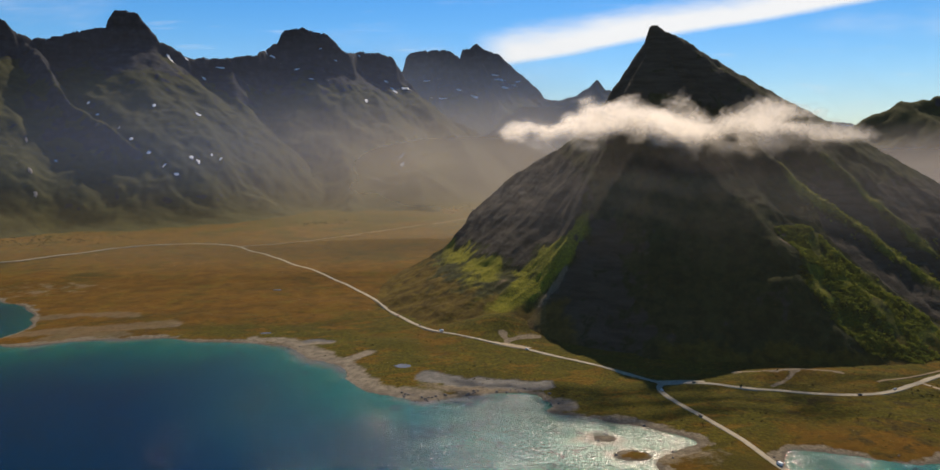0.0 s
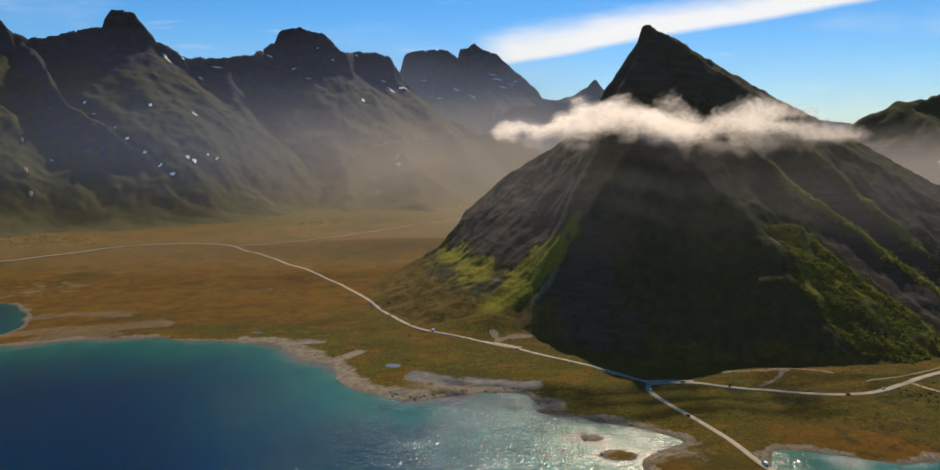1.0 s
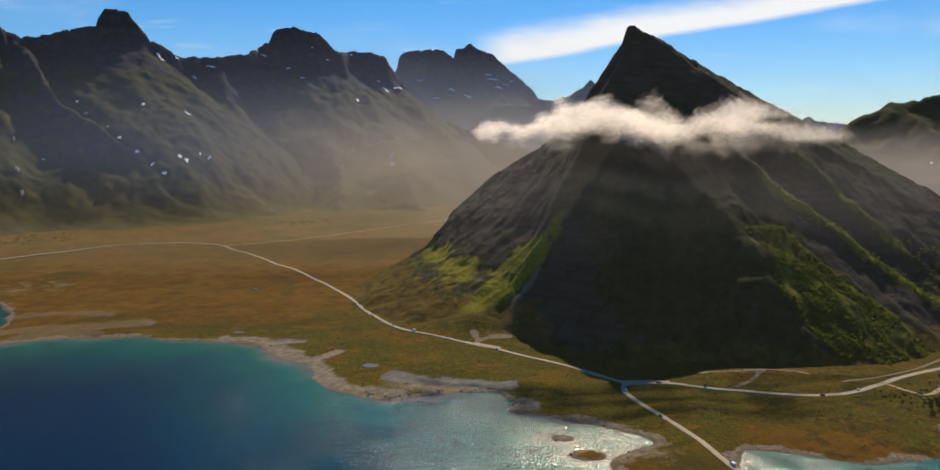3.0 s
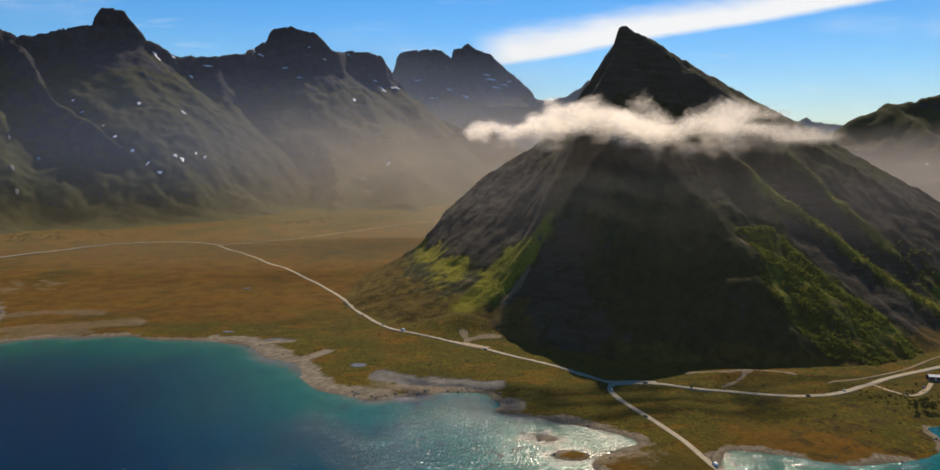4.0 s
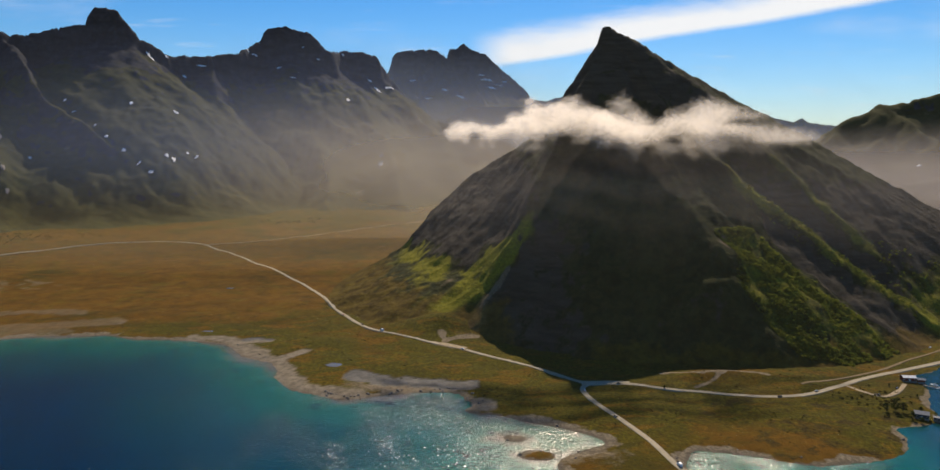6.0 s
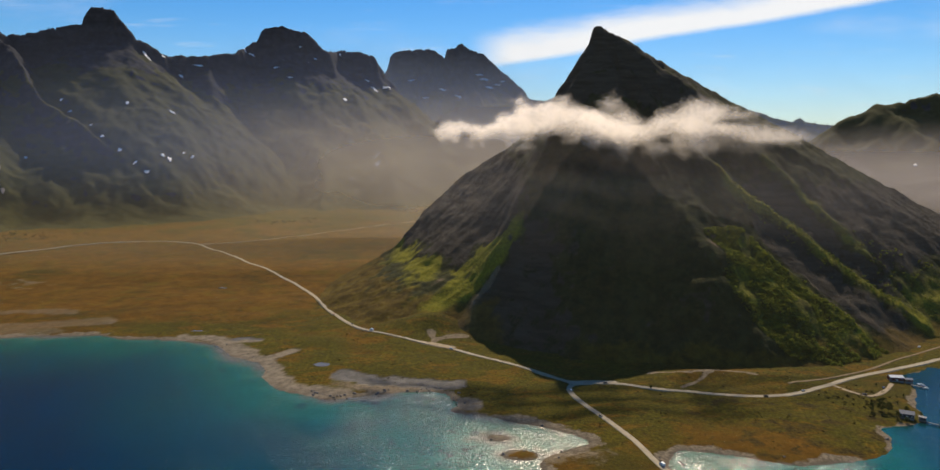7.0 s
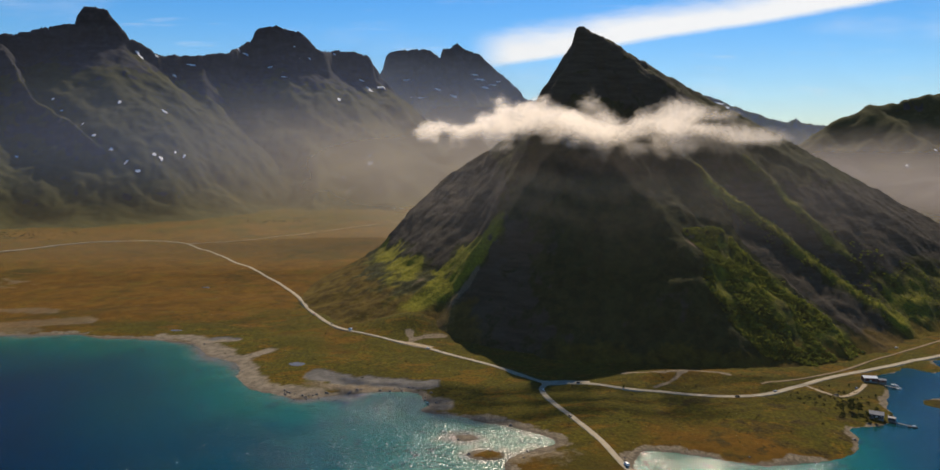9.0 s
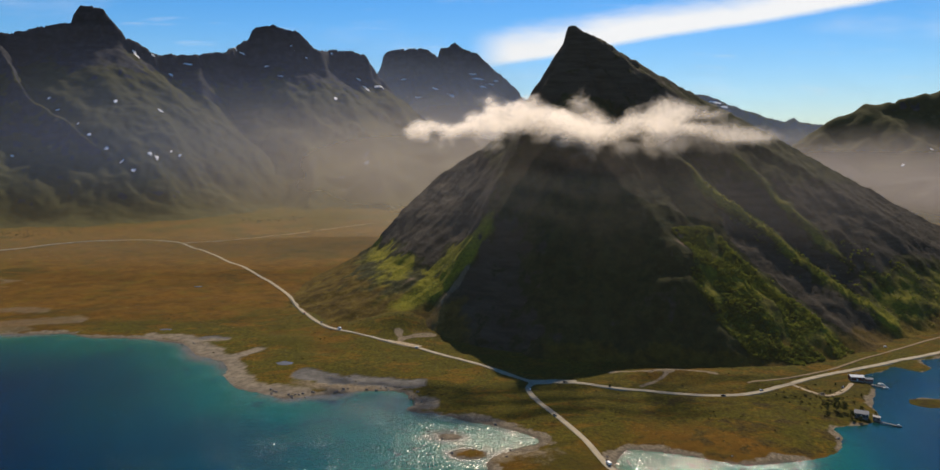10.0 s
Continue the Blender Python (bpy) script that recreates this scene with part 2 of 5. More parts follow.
def crags(x, y, size, octaves=4, seed=0, gain=0.5):
    """Sharp-crested noise, 0 to about 1."""
    total, amp, f = 0.0, 0.5, 1.0 / size
    for o in range(octaves):
        total = total + amp * (1 - np.abs(perlin(x * f + 5.7 * o, y * f + 3.3 * o, seed + o)) * 1.6)
        amp, f = amp * gain, f * 2.1
    return total


def smooth(v, lo, hi):
    t = np.clip((v - lo) / (hi - lo), 0, 1)
    return t * t * (3 - 2 * t)


def smooth_max(a, b, k):
    return np.maximum(a, b) + np.maximum(k - np.abs(a - b), 0) ** 2 / (4 * k)


def spline(points, step):
    """Points along a smooth line through the given ones, about step metres apart."""
    p = np.array(points, float)
    p = np.vstack([2 * p[0] - p[1], p, 2 * p[-1] - p[-2]])
    out = []
    for i in range(1, len(p) - 2):
        count = max(1, int(np.linalg.norm(p[i + 1] - p[i]) / step))
        for t in np.arange(count) / count:
            a, b, c, d = p[i - 1], p[i], p[i + 1], p[i + 2]
            out.append(0.5 * (2 * b + (c - a) * t + (2 * a - 5 * b + 4 * c - d) * t * t + (3 * b - a - 3 * c + d) * t ** 3))
    return np.array(out + [p[-2]])


def near_line(x, y, line, wide):
    """1 on a line of points, falling off to 0 over its width and past its ends."""
    best = np.full(x.shape, 1e9)
    for a, b in zip(line[:-1], line[1:]):
        dx, dy = b[0] - a[0], b[1] - a[1]
        t = np.clip(((x - a[0]) * dx + (y - a[1]) * dy) / (dx * dx + dy * dy), 0, 1)
        best = np.minimum(best, np.hypot(x - a[0] - t * dx, y - a[1] - t * dy))
    return np.exp(-(best / wide) ** 2)


SHORE_WEST = [(-4800, 1900), (-2600, 1700), (-1600, 1500), (-1000, 1350), (-800, 1225), (-705, 1154), (-640, 1050), (-632, 985),
              (-660, 955), (-590, 928), (-550, 946), (-488, 964), (-423, 968), (-360, 954), (-308, 946), (-258, 937), (-221, 915),
              (-196, 879), (-158, 848), (-139, 825), (-128, 787), (-102, 751)]
SHORE_BAY = [(-70, 728), (-42, 719), (-6, 730), (38, 742), (74, 735), (90, 704), (86, 687), (120, 672), (148, 655), (179, 642), (197, 625),
             (206, 609), (178, 593), (162, 570), (157, 545), (165, 500), (190, 400), (205, 280), (200, -200)]
SHORE_EAST = [(330, -200), (300, 280), (285, 450), (264, 548), (277, 594), (307, 590), (329, 579), (375, 566), (402, 571), (448, 583),
              (471, 601), (484, 621), (486, 647), (520, 652), (545, 674), (560, 712), (578, 741), (590, 768), (600, 803), (629, 816),
              (655, 838), (676, 813), (698, 832), (702, 858), (734, 871), (850, 915), (1100, 1000), (1700, 1080), (4800, 1150)]
SHORE = spline(SHORE_WEST + SHORE_BAY + SHORE_EAST, 9.0)
LAND = np.vstack([SHORE, [(4800, 6500), (-4800, 6500)]])
SKERRIES = [(128, 620, 6), (141, 583, 8), (625, 712, 14)]


def inland_metres(x, y):
    """Metres from the shore, above 0 on land, below 0 at sea."""
    shape = x.shape
    x, y = x.ravel(), y.ravel()
    near, inside = np.full(x.shape, 1e12), np.zeros(x.shape, bool)
    for (ax, ay), (bx, by) in zip(LAND, np.roll(LAND, -1, 0)):
        dx, dy = bx - ax, by - ay
        t = np.clip(((x - ax) * dx + (y - ay) * dy) / (dx * dx + dy * dy + 1e-9), 0, 1)
        near = np.minimum(near, (x - ax - t * dx) ** 2 + (y - ay - t * dy) ** 2)
        if ay != by:
            inside ^= ((ay > y) != (by > y)) & (x < dx * (y - ay) / dy + ax)
    d = np.where(inside, 1, -1) * np.sqrt(near)
    for sx, sy, r in SKERRIES:
        d = np.maximum(d, r - np.hypot((x - sx) * 0.6, y - sy))
    return (d + 5.0 * fbm(x, y, 42, 4, 3)).reshape(shape)


MUD_FLATS = [([(-610, 985), (-520, 1008), (-430, 1036)], 20), ([(-640, 1085), (-570, 1092), (-505, 1078)], 15), ([(-560, 960), (-480, 985)], 16), ([(-213, 917), (-170, 872), (-147, 851), (-122, 790), (-80, 745), (-33, 734)], 13), ([(-147, 852), (-130, 870), (-117, 886)], 8),
             ([(-288, 956), (-247, 953), (-208, 932), (-180, 936)], 10), ([(81, 694), (95, 712), (107, 694)], 10)]
WET_FLATS = [([(-42, 790), (-7, 770), (39, 768), (84, 756)], 15), ([(-205, 940), (-178, 940)], 7)]


def on_flats(x, y, flats):
    """1 on the bare flats along the shore, ragged at their edges."""
    rx, ry = x + 7 * fbm(x, y, 26, 3, 36), y + 7 * fbm(x, y, 26, 3, 38)
    best = np.zeros(x.shape)
    for line, wide in flats:
        best = np.maximum(best, near_line(rx, ry, line, wide))
    return smooth(best, 0.30, 0.48)


PONDS = [(-68, 826, 15, 9), (-275, 985, 10, 5), (-330, 1260, 9, 6)]


def ground_height(x, y, d=None):
    if d is None:
        d = inland_metres(x, y)
    land = np.maximum(d, 0)
    rise = 0.15 + 1.2 * (1 - np.exp(-land / 12)) + 5.0 * (1 - np.exp(-land / 90)) + 0.008 * land + 0.000015 * np.minimum(land, 2300) ** 2
    lumps = (fbm(x, y, 70, 4, 11) * 1.6 + fbm(x, y, 300, 3, 21) * 4.0) * smooth(land, 10, 120)
    # gravel mound beside the road, and the fan of rubble under the western rib
    mound = 8 * np.exp(-(((x - 372) / 58) ** 2 + ((y - 780) / 16) ** 2))
    fan = 20 * np.exp(-(((x - 55) / 60) ** 2 + ((y - 985) / 40) ** 2))
    z = np.where(d > 0, rise + lumps + mound + fan, -0.10 - 0.05 * np.minimum(-d, 160))
    for px, py, rx, ry in PONDS:
        e = ((x - px) / rx) ** 2 + ((y - py) / ry) ** 2
        z = z - 1.2 * np.exp(-e * 1.2)
    return z


def stretch_axis(lo, hi, fine_lo, fine_hi, fine, grow=1.06, widest=90.0):
    """Grid lines: fine in the middle, ever wider outwards."""
    mid = list(np.arange(fine_lo, fine_hi, fine))
    up, step = [mid[-1]], fine
    while up[-1] < hi:
        step = min(step * grow, widest)
        up.append(up[-1] + step)
    down, step = [mid[0]], fine
    while down[-1] > lo:
        step = min(step * grow, widest)
        down.append(down[-1] - step)
    return np.array(down[:0:-1] + mid + up[1:])


def grid_mesh(name, xs, ys, z, mat, attributes=None, keep=None):
    """A mesh over grid lines; z and attributes are arrays [y, x]; keep: which vertices matter."""
    X, Y = np.meshgrid(xs, ys)
    nx, ny = len(xs), len(ys)
    index = np.arange(nx * ny).reshape(ny, nx)
    quads = np.stack([index[:-1, :-1], index[:-1, 1:], index[1:, 1:], index[1:, :-1]], -1).reshape(-1, 4)
    if keep is not None:
        quads = quads[keep.ravel()[quads].any(1)]
    used = np.unique(quads)
    remap = np.full(nx * ny, -1)
    remap[used] = np.arange(len(used))
    quads = remap[quads]
    verts = np.stack([X.ravel()[used], Y.ravel()[used], z.ravel()[used]], -1)
    me = bpy.data.meshes.new(name)
    me.vertices.add(len(verts))
    me.vertices.foreach_set("co", verts.ravel())
    me.loops.add(quads.size)
    me.loops.foreach_set("vertex_index", quads.ravel())
    me.polygons.add(len(quads))
    me.polygons.foreach_set("loop_start", np.arange(0, quads.size, 4))
    me.polygons.foreach_set("use_smooth", np.ones(len(quads), bool))
    me.update(calc_edges=True)
    for key, values in (attributes or {}).items():
        a = me.attributes.new(key, "FLOAT", "POINT")
        a.data.foreach_set("value", values.ravel()[used].astype(np.float32))
    me.materials.append(mat)
    return me


# ---------------------------------------------------------------- ground and sea
gx = stretch_axis(-4600, 4600, -640, 760, 4.0, 1.05)
gy = stretch_axis(-300, 4950, 540, 1000, 4.0, 1.03, 60.0)
GX, GY = np.meshgrid(gx, gy)
GD = inland_metres(GX, GY)
GZ = ground_height(GX, GY, GD)
near_hill = np.exp(-(((GX - 60) / 170) ** 2 + ((GY - 1050) / 190) ** 2)) + 0.6 * np.exp(-(((GX - 40) / 260) ** 2 + ((GY - 800) / 110) ** 2))
lush = np.clip(0.15 + 0.75 * near_hill + 0.75 * smooth(GX, 380, 520) * smooth(1000 - GY, 0, 200) + 0.45 * np.exp(-(((GX - 225) / 130) ** 2 + ((GY - 700) / 80) ** 2)) + 0.4 * smooth(GY, 1900, 2300)
               + 0.40 * np.exp(-(((GX - 400) / 140) ** 2 + ((GY - 650) / 75) ** 2)) + 0.5 * np.exp(-((GD - 45) / 35) ** 2) * smooth(GX, -420, -330) * smooth(-GX, -60, 60) - 0.30 * np.exp(-(((GX + 440) / 190) ** 2 + ((GY - 1330) / 260) ** 2)), 0, 1)
QUARRY = [([(54, 908), (56, 925), (50, 944)], 4), ([(56, 921), (75, 931), (98, 935)], 4)]
bare = np.clip(0.9 * sum(near_line(GX + 3 * fbm(GX, GY, 14, 2, 45), GY, line, wide) for line, wide in QUARRY) + 0.45 * np.exp(-(((GX - 75) / 45) ** 2 + ((GY - 945) / 22) ** 2)) + 0.85 * near_line(GX, GY + 3 * fbm(GX, GY, 20, 3, 44), [(304, 790), (323, 791), (346, 780), (380, 783), (420, 777)], 5) + 0.7 * near_line(GX, GY, [(328, 742), (346, 757), (370, 777)], 4)
               + 0.44 * np.exp(-(((GX + 760) / 240) ** 2 + ((GY - 1300) / 170) ** 2)) + 0.75 * np.exp(-(((GX - 18) / 85) ** 2 + ((GY - 756) / 26) ** 2)) + 0.50 * smooth(160 - np.hypot(GX - 190, (GY - 575) * 1.4), 80, 150) * smooth(GY, 640, 600), 0, 1)
ground = new("ground", grid_mesh("ground", gx, gy, GZ, HEATH, {"inland": GD + 9 * smooth(GX, 400, 460), "lush": lush, "bare": bare, "peat": smooth(GX, 235, 340) * smooth(770 - GY, 0, 70),
                                                                         "flat": on_flats(GX, GY, MUD_FLATS) * (1 - 0.68 * smooth(-GX, 380, 440)), "wet": on_flats(GX, GY, WET_FLATS)}, GD > -60))
tagged(ground, "rust-brown and olive moorland plain edged with mud and shingle", "ground", kind="structure")



def from_grid(values, x, y):
    """A value of the ground's grid at one place."""
    i, j = int(np.searchsorted(gx, x)) - 1, int(np.searchsorted(gy, y)) - 1
    u, v = (x - gx[i]) / (gx[i + 1] - gx[i]), (y - gy[j]) / (gy[j + 1] - gy[j])
    low = values[j, i] * (1 - u) + values[j, i + 1] * u
    high = values[j + 1, i] * (1 - u) + values[j + 1, i + 1] * u
    return float(low * (1 - v) + high * v)


def ground_at(x, y):
    return from_grid(GZ, x, y)


wx = stretch_axis(-4600, 4600, -660, 760, 7.0, 1.06, 200.0)
wy = stretch_axis(-2500, 2000, 440, 1000, 7.0, 1.06, 200.0)
WX, WY = np.meshgrid(wx, wy)
WD = inland_metres(WX, WY)
water = new("water", grid_mesh("water", wx, wy, np.zeros_like(WX), WATER, {"offshore": -WD + 130 * smooth(WX, 420, 580) + 60 * smooth(-WX, 590, 640),
                                                                            "open": 1 - 0.65 * smooth(WX, 400, 470), "bar": np.exp(-(((WX - 150) / 55) ** 2 + ((WY - 600) / 45) ** 2))}, WD < 25))
tagged(water, "turquoise shallows turning to deep blue rippled sea water", "sea", kind="structure")


# ---------------------------------------------------------------- mountains
def ridge_field(x, y, ridges):
    """Height over ridge lines: each is (points, front slope, cliff metres, cliff width)."""
    best = np.full(x.shape, -900.0)
    for points, slope, cliff, wide in ridges:
        p = np.array(points, float)
        h = np.full(x.shape, -900.0)
        for a, b in zip(p[:-1], p[1:]):
            dx, dy = b[0] - a[0], b[1] - a[1]
            t = np.clip(((x - a[0]) * dx + (y - a[1]) * dy) / (dx * dx + dy * dy + 1e-9), 0, 1)
            d = np.hypot(x - a[0] - t * dx, y - a[1] - t * dy)
            h = np.maximum(h, a[2] + (b[2] - a[2]) * t - slope * d - cliff * (1 - np.exp(-(d / wide) ** 2)))
        best = smooth_max(best, h, 14.0 if cliff > 11 else 70.0)
    return best


def steepness(z, xs, ys):
    gy_, gx_ = np.gradient(z, ys, xs)
    return np.hypot(gx_, gy_)


def mountain(label, ridges, x_range, y_range, step, rough, mat, rock_from=0.85, rock_to=1.35, seed=0, paint=None, foot=18.0, crest=1.0):
    xs, ys = np.arange(*x_range, step), np.arange(*y_range, step)
    X, Y = np.meshgrid(xs, ys)
    bend = rough * 0.9
    wx_ = X + bend * fbm(X, Y, rough * 7, 4, seed + 40)
    wy_ = Y + bend * fbm(X, Y, rough * 7, 4, seed + 60)
    if crest > 1.0:
        # the lower slopes wander more than the crests
        below = 1 - smooth(ridge_field(X, Y, ridges), 400, 580)
        wx_, wy_ = wx_ + 36 * below * fbm(X, Y, 330, 3, seed + 70), wy_ + 36 * below * fbm(X, Y, 330, 3, seed + 75)
    z = ridges(wx_, wy_) if callable(ridges) else ridge_field(wx_, wy_, ridges)
    base = ground_height(X, Y)
    high = smooth(z - base, 0, rough * 6)
    down = 0.28 if crest > 1.0 else 1.0
    z = z + high * rough * (1.1 * (crags(X + 0.35 * Y * (1 - down), Y * down, rough * 8, 5, seed, 0.55) - 0.62) * min(crest, 0.9) + 0.25 * fbm(X, Y, rough * 2, 3, seed + 9))
    if crest > 1.0:
        # runnels and ribs side by side down the slopes, then broken rock steps along the crests
        across, along = 0.58 * wx_ + 0.81 * wy_, 0.81 * wx_ - 0.58 * wy_
        z = z + high * (1 - 0.75 * smooth(z, 480, 640)) * (22 * (crags(across, along * 0.22, 170, 4, seed + 80, 0.5) - 0.55) + 5 * (crags(across, along * 0.15, 48, 3, seed + 85, 0.5) - 0.55))
        z = z + smooth(z, 400, 560) * (9.0 * (crags(X, Y, 60, 4, seed + 90, 0.6) - 0.6) + 3.0 * (crags(X, Y, 190, 2, seed + 95) - 0.5))
    shape = smooth_max(z, base - 4.0, foot)
    s = steepness(shape, xs, ys)
    rock = smooth(s, rock_from, rock_to)
    zero = np.zeros_like(X)
    marks = {"rock": rock, "lush": zero + 0.15, "scree": zero}
    if paint:
        paint(X, Y, shape, s, marks)
    me = grid_mesh("mountain", xs, ys, shape, mat, marks, shape > base - 3.5)
    ob = new("mountain", me)
    tagged(ob, label, "mountain", "mountains round the bay")
    return ob, (xs, ys, shape)


def height_on(field, x, y):
    """Height of a mountain's grid at one place."""
    xs, ys, z = field
    i = min(max((x - xs[0]) / (xs[1] - xs[0]), 0), len(xs) - 1.001)
    j = min(max((y - ys[0]) / (ys[1] - ys[0]), 0), len(ys) - 1.001)
    a, b, u, v = int(i), int(j), i % 1, j % 1
    return float((z[b, a] * (1 - u) + z[b, a + 1] * u) * (1 - v) + (z[b + 1, a] * (1 - u) + z[b + 1, a + 1] * u) * v)


# The pyramid: round its summit, spokes (degrees) with their distances from it at each level
SUMMIT = (320.0, 1232.0)
LEVELS = (459, 440, 390, 340, 270, 200, 130, 70, 20, -80)
SPOKES = [
    (7.4, (0, 44, 138, 238, 388, 530, 678, 830, 960, 1260)),
    (30, (0, 22, 75, 140, 250, 350, 440, 520, 600, 760)),
    (60, (0, 16, 55, 105, 190, 270, 345, 410, 480, 600)),
    (90, (0, 14, 50, 95, 170, 240, 310, 380, 450, 560)),
    (120, (0, 13, 48, 88, 150, 215, 300, 370, 430, 520)),
    (147, (0, 13, 51, 84, 153, 280, 364, 402, 474, 580)),
    (158, (0, 11, 44, 74, 132, 218, 322, 382, 464, 590)),
    (172, (0, 10, 36, 63, 116, 178, 262, 332, 446, 590)),
    (192, (0, 10, 32, 57, 106, 162, 228, 306, 440, 600)),
    (212, (0, 12, 40, 70, 118, 166, 214, 280, 404, 560)),
    (228, (0, 14, 50, 90, 146, 201, 256, 300, 345, 430)),
    (240, (0, 12, 43, 78, 140, 199, 256, 306, 354, 430)),
    (256, (0, 12, 44, 82, 148, 212, 276, 332, 384, 460)),
    (268, (0, 12, 44, 82, 146, 208, 272, 332, 386, 450)),
    (278, (0, 12, 46, 85, 152, 218, 288, 352, 402, 462)),
    (287, (0, 13, 48, 88, 156, 228, 304, 374, 428, 490)),
    (300, (0, 12, 42, 80, 148, 220, 298, 374, 440, 520)),
    (315, (0, 16, 58, 104, 172, 238, 308, 382, 456, 550)),
    (326, (0, 14, 52, 96, 170, 246, 336, 406, 478, 600)),
    (341, (0, 20, 76, 136, 228, 322, 420, 506, 590, 740)),
    (354, (0, 30, 102, 180, 306, 424, 540, 648, 750, 960)),
]


THICKET_LEFT, THICKET_RIGHT = ((826, 854, 899, 937, 970, 1000), (484, 452, 428, 440, 420, 440)), ((830, 870, 899, 939, 971, 1004), (545, 632, 624, 574, 520, 490))
RIB_LOWER = [(478, 1085), (491, 1071), (572, 1047), (642, 1005), (699, 982), (730, 962)]
RIB_UPPER = [(575, 1140), (619, 1110), (658, 1074), (690, 1055)]


def pyramid(x, y):
    """Height of the spoked mountain; between two spokes its level lines run straight."""
    px, py = x - SUMMIT[0], y - SUMMIT[1]
    r, turn = np.hypot(px, py) + 1e-6, np.degrees(np.arctan2(py, px)) % 360
    angles = np.array([a for a, _ in SPOKES])
    table = np.array([d for _, d in SPOKES], float)
    i = (np.searchsorted(angles, turn, side="right") - 1) % len(angles)
    j = (i + 1) % len(angles)
    gap = np.radians((angles[j] - angles[i]) % 360)
    into = np.radians((turn - angles[i]) % 360)
    z, before = np.full(x.shape, float(LEVELS[0])), np.zeros(x.shape)
    for k in range(1, len(LEVELS)):
        reach = np.sin(gap) / (np.sin(gap - into) / table[i, k] + np.sin(into) / table[j, k])
        t = np.clip((r - before) / (reach - before), 0, 1.0 if k < len(LEVELS) - 1 else 3.0)
        z, before = z + (LEVELS[k] - LEVELS[k - 1]) * t, reach
    # ledges that catch the sun beside the thicket
    for lx, ly, wide, deep, tall in ((428, 938, 24, 17, 10.0), (392, 892, 44, 18, 9.0)):
        z = z + tall * np.exp(-((x - lx) / wide) ** 2 - ((y - ly) / deep) ** 2)
    # two grassy ribs down the eastern flank
    for line, tall, wide in ((RIB_LOWER, 7.0, 13.0), (RIB_UPPER, 6.0, 15.0)):
        z = z + tall * near_line(x, y, line, wide)
    # runnels that run straight down the slope
    along = np.radians(turn) * 260
    rills = crags(along, r * 0.16, 34, 4, 77, 0.55) - 0.62
    craggy = np.exp(-((turn - 168) / 26) ** 2) * smooth(z, 60, 110) * (1 - smooth(z, 240, 330))
    z = z + 3.2 * rills * smooth(r, 25, 140) + 9.0 * craggy * (crags(x + 0.5 * z, y, 46, 4, 78, 0.55) - 0.6)
    z = z + 6.0 * fbm(x, y, 40, 4, 79) * (1 - smooth(z, 40, 110)) * (0.25 + 0.75 * smooth(x, 140, 220))
    # blunt knob of rock on the summit
    knob = LEVELS[0] + 0.2 - 12 * (np.hypot(px + 1.5, py) / 11) ** 3
    return np.maximum(z, knob)


